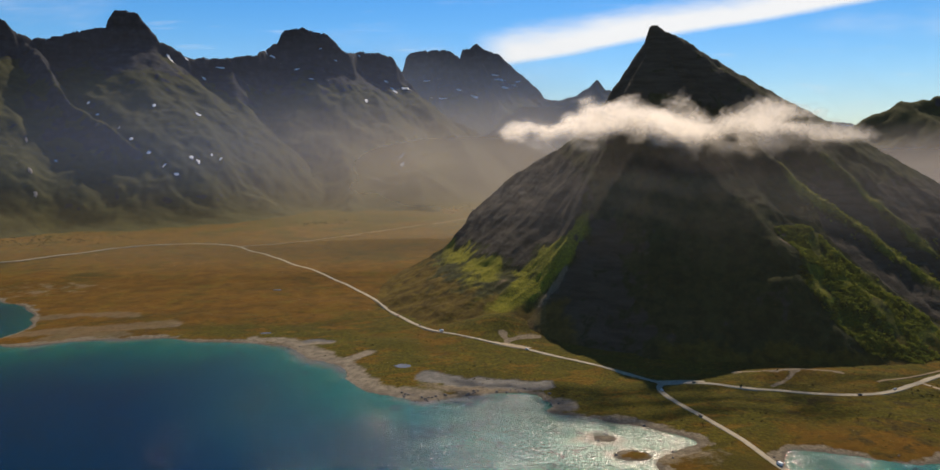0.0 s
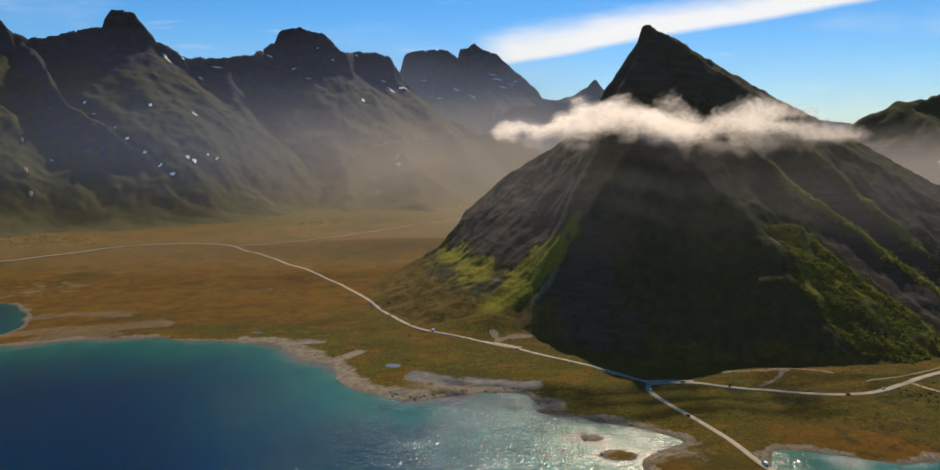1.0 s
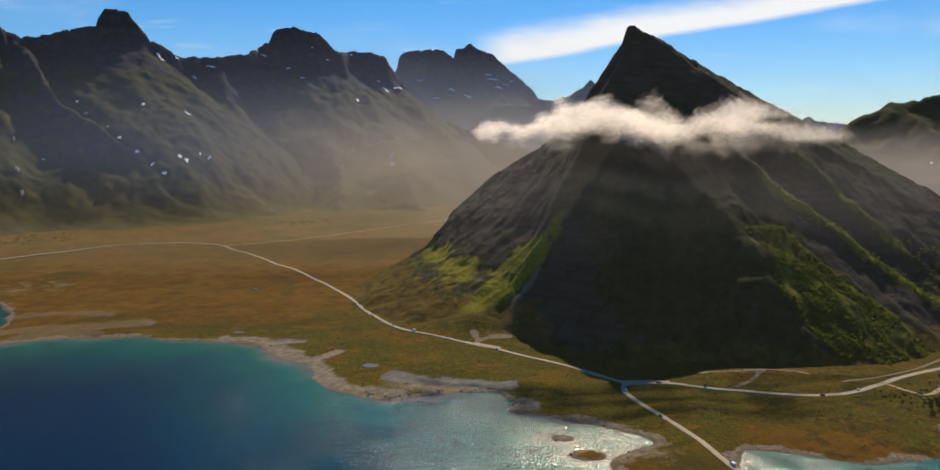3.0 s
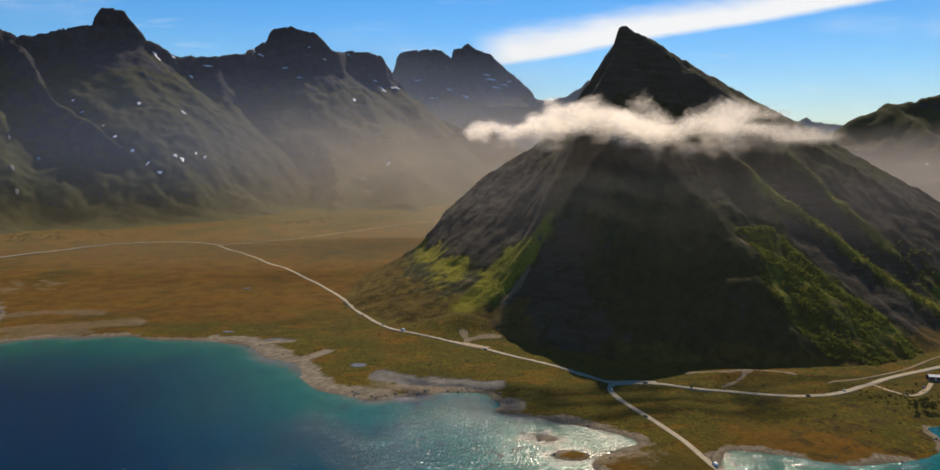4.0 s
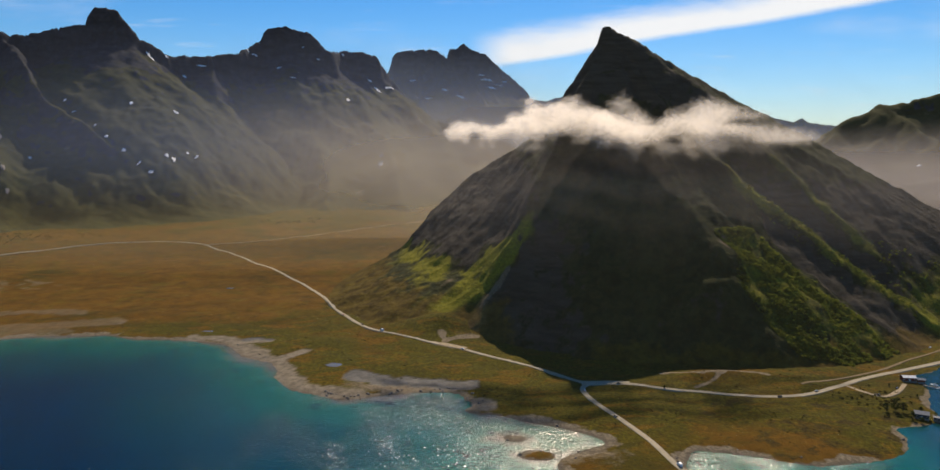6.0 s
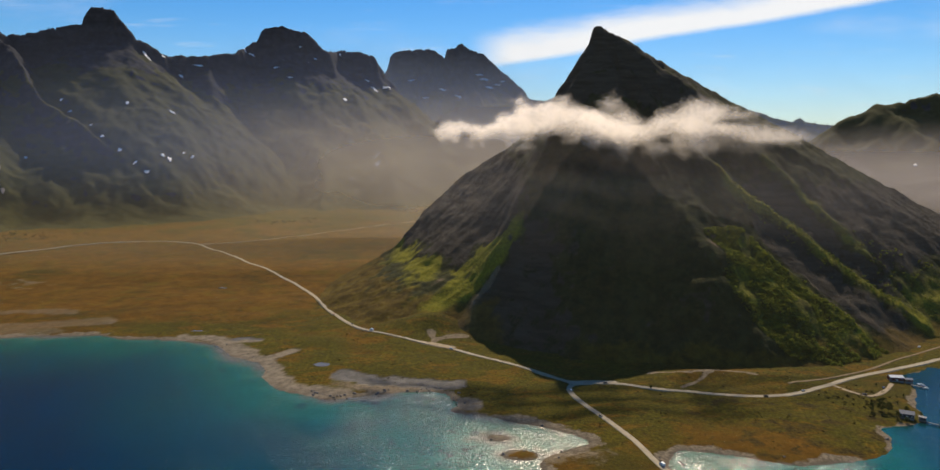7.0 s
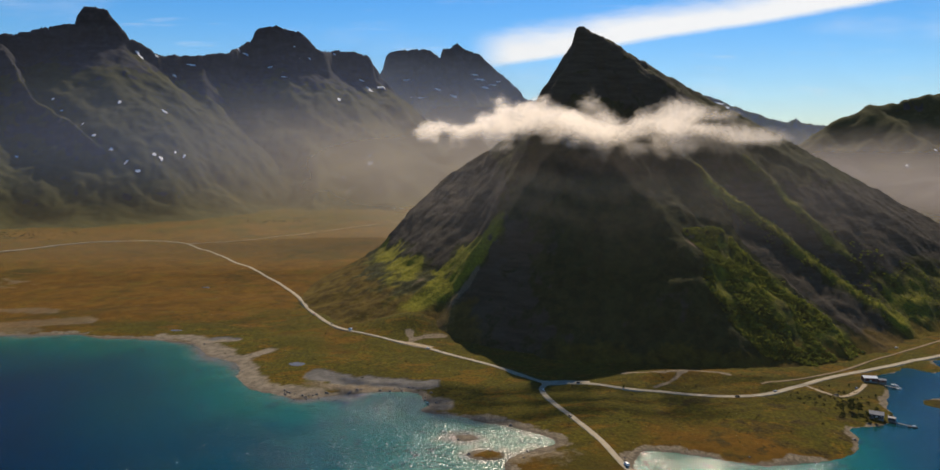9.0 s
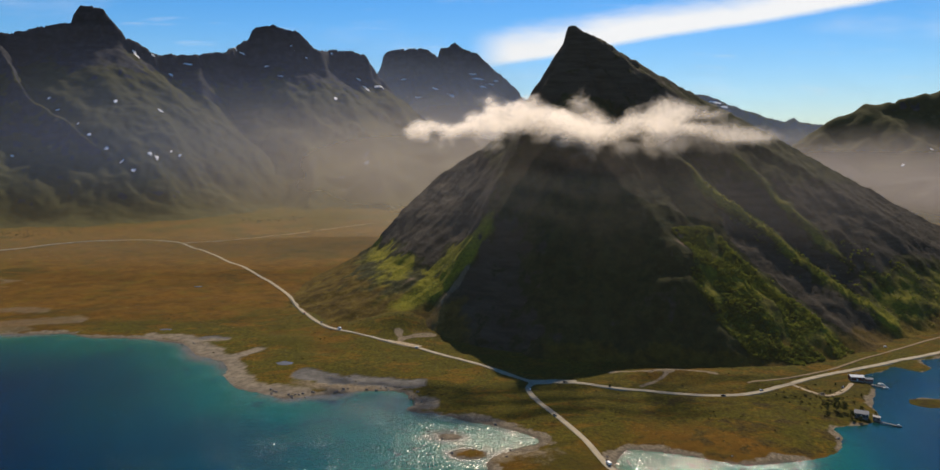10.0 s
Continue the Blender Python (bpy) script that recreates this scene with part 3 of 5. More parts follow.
def paint_peak(X, Y, z, s, marks):
    ragged, fray = fbm(X, Y, 45, 4, 5), fbm(X, Y, 16, 3, 6)
    # dark crag above a ragged line, a band of bright grass under it, the grassy rib that runs down to the quarry
    west_side = 1 - smooth(X, 155, 200)
    line = 80 + 0.66 * np.maximum(X - 82, 0) + 14 * ragged + 6 * fray
    crag = smooth(z - line, -4, 6) * west_side
    band = np.exp(-((z - line + 12) / 13) ** 2) * (1 - smooth(X, 140, 170)) * smooth(X, -60, 10)
    strip = near_line(X + 5 * ragged, Y + 4 * fray, [(165, 1040), (150, 1036), (118, 1022), (84, 1022), (52, 1008)], 19)
    grey = np.exp(-(((X - 60 + 12 * ragged) / 26) ** 2 + ((Y - 1082) / 30) ** 2))
    grey2 = np.exp(-(((X + 12 + 12 * ragged) / 22) ** 2 + ((Y - 1190) / 45) ** 2))
    apron = (1 - smooth(X, 20, 150)) * (1 - smooth(z, 50, 110))
    left, right = np.interp(Y, *THICKET_LEFT), np.interp(Y, *THICKET_RIGHT)
    thicket = smooth(X - left + 12 * ragged, -6, 16) * (1 - smooth(X - right + 8 * ragged, -10, 14)) * (1 - smooth(z, 135, 165)) * smooth(Y, 815, 832)
    ribs = np.maximum(near_line(X + 4 * ragged, Y, RIB_LOWER, 13), 0.8 * near_line(X + 4 * ragged, Y, RIB_UPPER, 15))
    east_foot = smooth(X, 690, 740) * (1 - smooth(z + 14 * ragged, 60, 100))
    marks["lush"] = np.clip(0.06 + 1.1 * strip + 0.85 * band + 0.28 * apron + 0.48 * thicket + 0.62 * ribs + 0.45 * east_foot + 0.16 * ragged - 0.8 * grey - 0.6 * grey2, 0, 1) * (1 - 0.9 * crag * (1 - strip))
    bare = np.exp(-(((X - 428 + 8 * ragged) / 14) ** 2 + ((Y - 955) / 20) ** 2))
    gully = near_line(X + 6 * ragged, Y, [(142, 1005), (112, 985), (92, 965), (80, 948)], 9)
    pit = np.exp(-(((X - 88 + 8 * ragged) / 26) ** 2 + ((Y - 958) / 15) ** 2))
    pit = np.maximum(pit, sum(near_line(X + 3 * fray, Y, line, wide + 2) for line, wide in QUARRY))
    fan_edge = near_line(X + 4 * fray, Y, [(560, 962), (590, 930), (622, 906), (640, 900)], 6)
    streaks = smooth(crags(X + 0.7 * Y, (X - Y) * 0.12, 22, 3, 64), 0.58, 0.78) * np.exp(-(((X - 712) / 45) ** 2 + ((Y - 965) / 34) ** 2))
    marks["scree"] = np.clip(0.9 * bare + 0.9 * pit + 0.75 * gully + 0.55 * fan_edge + 0.8 * streaks + 0.5 * grey * (0.8 + ragged) + 0.35 * grey2, 0, 1)
    marks["foot"] = (1 - smooth(z + 26 * ragged, 22, 74)) * (1 - smooth(X, 110, 190)) * (1 - 0.8 * np.clip(strip + band, 0, 1)) + 0.8 * (1 - smooth(z + 10 * ragged, 12, 34)) * smooth(X, 190, 260) + 0.55 * np.exp(-((X - 60 - (z - 180) * 0.9) / 22) ** 2) * smooth(z, 150, 200) * (1 - smooth(z, 270, 320)) * smooth(Y, 1150, 1220)
    slate = smooth(X - right, 6, 26) * smooth(X, 480, 520) * (1 - np.clip(1.3 * ribs + east_foot, 0, 1)) * (1 - smooth(z, 180, 240))
    scree_face = smooth(X - (150 - (1036 - Y) * 1.05), 4, 26) * (1 - smooth(X, 190, 260)) * (1 - smooth(z, 130, 180))
    marks["rock"] = np.clip(marks["rock"] * 0.5 - 0.9 * np.clip(strip + band, 0, 1) - 0.7 * thicket + 0.75 * crag + 0.7 * slate + 0.6 * scree_face + 0.5 * smooth(z, 300, 360) - 0.6 * ribs, 0, 1)


peak, peak_field = mountain("steep pyramid-shaped mountain with dark rock faces and green flanks", pyramid, (-230, 1400), (690, 1800), 4.0,
                            4.5, SLOPE, 0.95, 1.6, 1, paint_peak, 26.0, 0.35)


def paint_range(X, Y, z, s, marks):
    ragged = fbm(X, Y, 160, 5, 8)
    low = 1 - smooth(z + 70 * ragged, 180, 420)
    marks["lush"] = np.clip(0.22 * low + 0.22 * ragged + 0.02, 0, 1)
    marks["scree"] = np.clip(0.45 * smooth(crags(X * 1.0, Y * 0.35, 150, 3, 31), 0.55, 0.8) * smooth(z, 120, 260) * (1 - smooth(z, 420, 560)), 0, 1)
    marks["rock"] = np.clip(marks["rock"] + 0.7 * smooth(z + 60 * ragged, 420, 620), 0, 1)


RANGE_WEST = [
    ([(-2900, 2760, 640), (-2200, 2760, 700), (-1830, 2680, 790), (-1690, 2690, 735), (-1642, 2720, 692), (-1600, 2780, 668), (-1529, 2830, 676),
      (-1487, 2860, 706), (-1398, 2900, 724), (-1390, 2925, 768), (-1372, 2945, 797), (-1283, 2945, 791), (-1256, 2957, 748), (-1222, 2990, 678),
      (-1176, 3023, 662), (-1136, 3040, 622), (-1078, 3120, 630), (-1000, 3151, 636)], 0.74, 110, 30),
    ([(-1624, 2760, 664), (-1464, 2600, 545), (-1344, 2500, 434), (-1146, 2413, 318), (-933, 2356, 162), (-850, 2320, 80)], 1.12, 12, 20),
    ([(-1200, 3010, 640), (-1050, 2780, 330), (-900, 2580, 130), (-800, 2470, 50)], 0.70, 5, 60),
    ([(-1000, 3151, 600), (-840, 2860, 320), (-700, 2610, 140), (-630, 2410, 45)], 0.66, 8, 60),
]
RANGE_MID = [
    ([(-1080, 3130, 625), (-1000, 3151, 636), (-913, 3250, 660), (-852, 3400, 732), (-832, 3450, 800), (-757, 3453, 810), (-690, 3453, 795), (-633, 3453, 776),
      (-551, 3500, 702), (-527, 3640, 722), (-427, 3700, 733), (-357, 3750, 698), (-318, 3800, 640), (-200, 3950, 480)], 0.78, 120, 30),
    ([(-740, 3440, 700), (-580, 3080, 370), (-440, 2720, 160), (-370, 2470, 45)], 0.62, 8, 60),
    ([(-520, 3600, 630), (-310, 3180, 370), (-170, 2720, 175), (-90, 2460, 45)], 0.62, 8, 60),
    ([(-330, 3780, 600), (-70, 3380, 340), (60, 2900, 140), (110, 2560, 40)], 0.66, 8, 60),
]
RANGE_FAR = [
    ([(-420, 4440, 640), (-364, 4450, 730), (-341, 4450, 808), (-262, 4460, 836), (-82, 4470, 838), (-20, 4490, 795), (5, 4560, 855), (40, 4590, 868), (78, 4600, 898),
      (110, 4600, 868), (220, 4600, 830), (334, 4600, 735), (448, 4600, 636), (500, 4600, 569), (571, 4600, 517), (760, 4600, 430)], 0.78, 130, 30),
    ([(78, 4600, 840), (180, 4300, 560), (240, 3900, 250)], 0.9, 20, 30),
    ([(-200, 4460, 760), (-120, 4100, 430), (0, 3700, 150)], 0.9, 20, 30),
    ([(450, 4600, 600), (520, 4300, 380), (560, 3900, 160)], 0.9, 20, 30),
]
HORN = [([(480, 4780, 560), (616, 4780, 563), (733, 4780, 586), (830, 4780, 660), (868, 4780, 694), (905, 4780, 652), (928, 4780, 634), (1027, 4780, 605), (1206, 4780, 528), (1500, 4780, 440)], 0.7, 60, 40)]
BLUE_RIDGE = [([(1350, 4700, 560), (1500, 4700, 588), (1621, 4700, 600), (1718, 4700, 586), (1896, 4700, 518), (2132, 4700, 446), (2225, 4700, 432), (2267, 4700, 456),
                (2310, 4700, 428), (2347, 4700, 420), (2504, 4700, 404), (2700, 4700, 330)], 0.6, 50, 50)]
RANGE_EAST = [
    ([(1180, 2850, 60), (1483, 2900, 266), (1587, 2900, 340), (1650, 2900, 375), (1740, 2900, 430), (1807, 2900, 439), (1880, 2900, 455), (1960, 2900, 478), (2100, 2920, 505),
      (2500, 2950, 560), (3000, 2950, 600)], 0.92, 4, 30),
    ([(1740, 2900, 425), (1800, 2650, 300), (1780, 2400, 160), (1700, 2200, 60)], 0.55, 10, 25),
    ([(2200, 2930, 510), (2200, 2600, 330), (2100, 2300, 150), (2000, 2100, 40)], 0.55, 10, 25),
]
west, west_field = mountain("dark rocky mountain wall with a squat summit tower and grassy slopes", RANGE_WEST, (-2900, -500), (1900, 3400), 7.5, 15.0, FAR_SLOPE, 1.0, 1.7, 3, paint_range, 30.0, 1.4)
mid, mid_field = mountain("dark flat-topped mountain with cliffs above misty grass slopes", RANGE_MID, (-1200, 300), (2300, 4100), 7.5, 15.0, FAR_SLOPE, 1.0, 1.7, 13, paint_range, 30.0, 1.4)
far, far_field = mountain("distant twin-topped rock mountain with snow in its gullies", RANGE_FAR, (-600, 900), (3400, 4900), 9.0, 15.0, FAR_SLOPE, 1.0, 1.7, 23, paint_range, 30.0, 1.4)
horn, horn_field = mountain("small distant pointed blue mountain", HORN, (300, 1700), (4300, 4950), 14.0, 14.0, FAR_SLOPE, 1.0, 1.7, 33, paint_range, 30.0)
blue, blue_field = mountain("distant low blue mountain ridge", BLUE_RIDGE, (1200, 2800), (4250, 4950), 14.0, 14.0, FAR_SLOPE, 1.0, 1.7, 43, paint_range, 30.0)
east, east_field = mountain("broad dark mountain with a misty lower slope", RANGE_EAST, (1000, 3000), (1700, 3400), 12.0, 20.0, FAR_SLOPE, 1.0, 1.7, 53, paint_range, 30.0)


# ---------------------------------------------------------------- cloud and mist
def vapour_sheet(name, centre, half_x, half_z, bow, mat, parent=None, wave=6.0, seed=0):
    """One bowed, uneven layer of a bank of vapour, with how deep inside the bank each place lies."""
    xs, zs = np.linspace(-half_x, half_x, 150), np.linspace(-half_z, half_z, 44)
    X, Z = np.meshgrid(xs, zs)
    Y = bow * (X / half_x) ** 2 + wave * fbm(X, Z, half_x * 0.5, 3, seed) + 0.25 * Z
    middle = np.interp(X, [-285, -235, -150, -75, 10, 110, 220, 290], [-14, -8, 0, 13, -4, -3, -14, -20])
    tall = np.interp(X, [-275, -262, -235, -190, -150, -75, 10, 110, 220, 290], [3, 12, 19, 17, 27, 34, 31, 28, 18, 6])
    off = (Z - middle + 9 * fbm(X, Z, 60, 3, 50)) / tall
    inside = 1 - np.where(off > 0, np.abs(off), np.abs(off) * 0.82)
    inside = inside - 1.5 * smooth(np.abs(X + 2), 255, 285)
    # holes through which the mountain shows
    for hx, hz, wide, deep in ((-130, 2, 17, 0.55), (22, 18, 24, 0.75), (65, -15, 20, 0.85), (148, 4, 17, 0.55), (-238, -14, 26, 0.55), (-205, 6, 14, 0.6)):
        inside = inside - deep * np.exp(-((X - hx) / wide) ** 2 - ((Z - hz) / (wide * 0.6)) ** 2)
    verts = np.stack([X.ravel(), Y.ravel(), Z.ravel()], -1)
    index = np.arange(X.size).reshape(X.shape)
    quads = np.stack([index[:-1, :-1], index[:-1, 1:], index[1:, 1:], index[1:, :-1]], -1).reshape(-1, 4)
    me = bpy.data.meshes.new(name)
    quads = quads[(inside.ravel()[quads] > -0.95).any(1)]
    me.from_pydata(verts.tolist(), [], quads.tolist())
    me.polygons.foreach_set("use_smooth", np.ones(len(quads), bool))
    for key, values in (("inside", inside), ("under", smooth(-off, -0.1, 0.9))):
        me.attributes.new(key, "FLOAT", "POINT").data.foreach_set("value", values.ravel().astype(np.float32))
    me.materials.append(mat)
    ob = new(name, me)
    ob.location = centre
    ob.parent = parent
    return ob


def make_cloud():
    """Torn white cloud: thick inside, ragged above, thinning at both ends and downwards, where see-through stands in
    for shade.
    """
    m, n = material("cloud_vapour")
    at = n.place()
    x = n.add("ShaderNodeSeparateXYZ", {0: at}).outputs[0]
    inside, under = n.attribute("inside"), n.attribute("under")
    puffs, threads = n.noise(n.stretch(at, (0.9, 1, 1.1)), 0.020, 3.5, 0.5, 0.5), n.noise(n.stretch(at, (0.7, 1, 1.1)), 0.06, 3.0, 0.5, 0.6)
    thick = n.math("ADD", n.math("MULTIPLY", inside, 0.80), n.math("ADD", n.math("MULTIPLY", n.math("SUBTRACT", puffs, 0.5), 2.4), n.math("MULTIPLY", n.math("SUBTRACT", threads, 0.5), 1.25)))
    # less opaque below: dark rock showing through imitates the shaded underside
    most = n.math("SUBTRACT", n.math("SUBTRACT", 0.84, n.math("MULTIPLY", n.step(x, 0.0, 260.0), 0.38)), n.math("MULTIPLY", under, 0.42))
    alpha = n.math("MULTIPLY", n.math("MULTIPLY", n.step(thick, -0.12, 1.10), n.step(inside, -0.9, -0.15)), most)
    white, glow = n.add("ShaderNodeBsdfDiffuse", {"Color": (0.96, 0.89, 0.83, 1)}), n.add("ShaderNodeBsdfTranslucent", {"Color": (0.98, 0.90, 0.82, 1)})
    lit_ = n.add("ShaderNodeMixShader", {0: 0.78, 1: white.outputs[0], 2: glow.outputs[0]})
    clear = n.add("ShaderNodeBsdfTransparent")
    whole = n.add("ShaderNodeMixShader", {0: alpha, 1: clear.outputs[0], 2: lit_.outputs[0]})
    n.add("ShaderNodeOutputMaterial", {0: whole.outputs[0]})
    return m


cloud = new("cloud")
cloud.location = (323, 1043, 291)
tagged(cloud, "white torn cloud clinging round the mountain below its summit", "cloud")
CLOUD = make_cloud()
for i, dy in enumerate((-58, -27, 4)):
    vapour_sheet("cloud_layer", (0, dy, 0), 300, 72, 50, CLOUD, cloud, 8.0, 70 + i)


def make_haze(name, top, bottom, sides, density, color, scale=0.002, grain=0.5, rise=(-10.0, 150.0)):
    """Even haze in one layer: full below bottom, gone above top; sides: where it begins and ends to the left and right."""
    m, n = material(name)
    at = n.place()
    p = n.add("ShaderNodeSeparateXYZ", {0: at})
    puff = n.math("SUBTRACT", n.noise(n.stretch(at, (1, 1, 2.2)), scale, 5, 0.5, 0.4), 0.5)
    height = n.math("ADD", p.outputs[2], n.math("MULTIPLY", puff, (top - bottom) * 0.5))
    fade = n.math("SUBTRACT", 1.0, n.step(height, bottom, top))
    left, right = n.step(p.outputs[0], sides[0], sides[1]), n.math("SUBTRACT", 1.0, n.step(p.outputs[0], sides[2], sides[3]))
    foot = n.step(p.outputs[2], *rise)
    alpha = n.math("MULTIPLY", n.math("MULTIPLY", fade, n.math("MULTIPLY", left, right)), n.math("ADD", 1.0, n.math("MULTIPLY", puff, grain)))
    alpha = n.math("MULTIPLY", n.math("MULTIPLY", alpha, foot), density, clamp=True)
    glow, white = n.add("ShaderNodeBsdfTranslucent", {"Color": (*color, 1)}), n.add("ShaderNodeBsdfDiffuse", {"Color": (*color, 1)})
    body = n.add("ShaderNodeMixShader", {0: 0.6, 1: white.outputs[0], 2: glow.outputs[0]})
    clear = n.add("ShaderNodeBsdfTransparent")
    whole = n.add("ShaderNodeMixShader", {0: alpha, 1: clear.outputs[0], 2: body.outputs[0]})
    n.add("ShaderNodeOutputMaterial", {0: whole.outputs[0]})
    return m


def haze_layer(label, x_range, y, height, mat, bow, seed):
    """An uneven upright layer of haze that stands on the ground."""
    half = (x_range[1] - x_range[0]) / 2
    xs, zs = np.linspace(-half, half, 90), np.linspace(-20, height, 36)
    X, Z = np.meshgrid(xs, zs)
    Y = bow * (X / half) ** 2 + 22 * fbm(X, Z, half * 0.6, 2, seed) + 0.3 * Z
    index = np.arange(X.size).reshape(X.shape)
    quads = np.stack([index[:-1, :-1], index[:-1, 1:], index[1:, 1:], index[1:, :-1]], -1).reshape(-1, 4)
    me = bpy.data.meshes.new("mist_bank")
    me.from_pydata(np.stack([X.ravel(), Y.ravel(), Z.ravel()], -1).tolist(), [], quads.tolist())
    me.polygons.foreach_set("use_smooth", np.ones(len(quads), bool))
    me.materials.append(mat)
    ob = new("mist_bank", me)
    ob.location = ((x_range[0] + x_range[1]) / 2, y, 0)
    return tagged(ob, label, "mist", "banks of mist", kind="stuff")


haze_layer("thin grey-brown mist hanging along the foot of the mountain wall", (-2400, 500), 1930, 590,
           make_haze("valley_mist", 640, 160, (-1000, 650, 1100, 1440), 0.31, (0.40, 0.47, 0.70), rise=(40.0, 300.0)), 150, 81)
haze_layer("warm sunlit mist where the valley opens behind the mountain", (-1100, 420), 1830, 420,
           make_haze("sunlit_mist", 430, 190, (-420, 330, 520, 740), 0.50, (0.84, 0.70, 0.50), 0.004, 0.9, (-60.0, 190.0)), 60, 82)
haze_layer("blue-grey haze before the far mountains", (-1500, 3000), 3950, 900,
           make_haze("far_haze", 950, 150, (-2200, -1800, 2200, 2240), 0.34, (0.42, 0.52, 0.70)), 60, 84)
FACE_MIST = make_haze("face_mist", 315, 170, (-430, -330, 260, 430), 0.085, (0.62, 0.55, 0.52), 0.008, 0.9, (90.0, 250.0))
for k, y in enumerate((850, 960)):
    haze_layer("thin brown mist under the cloud on the mountain face", (-60, 800), y, 318, FACE_MIST, 60, 86 + 5 * k)
haze_layer("thin warm ground haze over the moor", (-1500, 260), 1380, 240,
           make_haze("moor_haze", 210, 40, (-1000, -900, 560, 840), 0.13, (0.80, 0.66, 0.42), 0.004, 0.6, (0.0, 70.0)), 120, 87)
haze_layer("very thin bright sea haze over the bay", (-1500, 1700), 430, 620,
           make_haze("sea_haze", 900, 300, (-1600, -1500, 1500, 1600), 0.022, (0.66, 0.62, 0.45), 0.003, 0.3), 60, 85)
haze_layer("grey mist lying low before the broad dark mountain", (820, 2600), 1980, 430,
           make_haze("east_mist", 345, 170, (-880, -600, 880, 890), 0.62, (0.66, 0.58, 0.54), 0.006, 0.9), 40, 83)


# ---------------------------------------------------------------- roads
def ribbon(name, points, width, mat, label, lift=0.35, step=6.0, wobble=0.0):
    """A road laid on the ground, with shoulders that run into it."""
    line = spline(points, step)
    way_ = np.gradient(line, axis=0)
    side = np.stack([way_[:, 1], -way_[:, 0]], -1) / np.linalg.norm(way_, axis=1)[:, None]
    widths = width * (1 + wobble * fbm(line[:, 0], line[:, 1], 30, 3, 4))
    middle = np.maximum(ground_height(line[:, 0], line[:, 1]), [height_on(peak_field, x, y) for x, y in line])
    smooth_z = np.convolve(np.pad(middle, 4, mode="edge"), np.ones(9) / 9, "valid")
    middle = np.maximum(smooth_z, middle - 0.1)
    verts, faces = [], []
    for i, (p, s, z) in enumerate(zip(line, side, middle)):
        for off, drop in ((-0.72, -1.6), (-0.5, 0.0), (0, 0.06), (0.5, 0.0), (0.72, -1.6)):
            q = p + s * off * widths[i]
            verts.append((q[0], q[1], z + lift + drop))
    for i in range(len(line) - 1):
        for k in range(4):
            faces.append((i * 5 + k, i * 5 + k + 1, i * 5 + k + 6, i * 5 + k + 5))
    me = bpy.data.meshes.new(name)
    me.from_pydata(verts, [], faces)
    me.materials.append(mat)
    ob = new(name, me)
    return tagged(ob, label, "road", kind="structure")


MAIN_ROAD = [(-1600, 1430), (-1200, 1480), (-1011, 1565), (-963, 1618), (-894, 1715), (-840, 1770), (-770, 1805), (-670, 1818), (-575, 1790), (-514, 1723), (-362, 1519), (-216, 1302), (-157, 1195),
             (-113, 1090), (-57, 988), (1, 937), (51, 908), (75, 895), (129, 848), (177, 805), (207, 768)]
EAST_ROAD = [(207, 768), (222, 757), (260, 756), (314, 735), (372, 718), (414, 715), (450, 727), (486, 749), (524, 777), (600, 818), (744, 889), (900, 965), (1150, 1060)]
SOUTH_ROAD = [(216, 759), (207, 739), (213, 705), (231, 655), (246, 606), (255, 564), (262, 540), (272, 480), (268, 380), (265, 250)]
for name, points, width, mat, label in (
        ("road", MAIN_ROAD, 5.6, ASPHALT, "pale worn asphalt road winding over the moor"),
        ("road", EAST_ROAD, 6.4, ASPHALT, "pale worn asphalt road along the foot of the mountain"),
        ("road", SOUTH_ROAD, 5.6, ASPHALT, "pale asphalt road leading over the low neck of land"),
        ("track", [(495, 753), (504, 733), (519, 721), (547, 742), (567, 765)], 4.5, GRAVEL, "gravel drive down to the boathouse"),
        ("track", [(446, 752), (473, 763), (518, 786), (567, 813), (629, 857), (663, 877), (711, 907), (800, 962), (950, 1040)], 3.2, EARTH, "grassy gravel track above the road"),
        ("track", [(-560, 1778), (-500, 1800), (-364, 1868), (-223, 2003), (-90, 2110), (-30, 2170), (90, 2300)], 3.6, GRAVEL, "faint gravel track into the misty valley"),
        ("lay_by", [(40, 917), (60, 906), (84, 892)], 11.0, GRAVEL, "wide sandy lay-by beside the moor road"),
        ("lay_by", [(209, 760), (232, 760), (262, 758)], 11.0, ASPHALT, "wide asphalt triangle at the road junction")):
    ribbon(name, points, width, mat, label, wobble=0.25 if name == "track" else 0.08, lift=0.39 if name == "lay_by" else 0.35)


# ---------------------------------------------------------------- small building blocks
def part(name, bm, mat, parent, label="", at=None):
    """Links a bmesh as one mesh object under a thing or a part."""
    me = bpy.data.meshes.new(name)
    bm.to_mesh(me)
    bm.free()
    me.materials.append(mat)
    ob = new(name, me)
    ob.parent = parent
    if at is not None:
        ob.location = at
    if label:
        tagged(ob, label)
    return ob


def box(size, at=(0, 0, 0), bevel=0.0, taper=1.0, bm=None):
    """A box that stands on at; taper: how much narrower its top is."""
    made = bm or bmesh.new()
    verts = bmesh.ops.create_cube(made, size=1.0)["verts"]
    for v in verts:
        k = taper if v.co.z > 0 else 1.0
        v.co = Vector((v.co.x * size[0] * k + at[0], v.co.y * size[1] * (1 + (k - 1) * 0.5) + at[1], (v.co.z + 0.5) * size[2] + at[2]))
    if bevel:
        edges = {e for v in verts for e in v.link_edges}
        bmesh.ops.bevel(made, geom=list(edges), offset=bevel, segments=2, affect="EDGES")
    return made


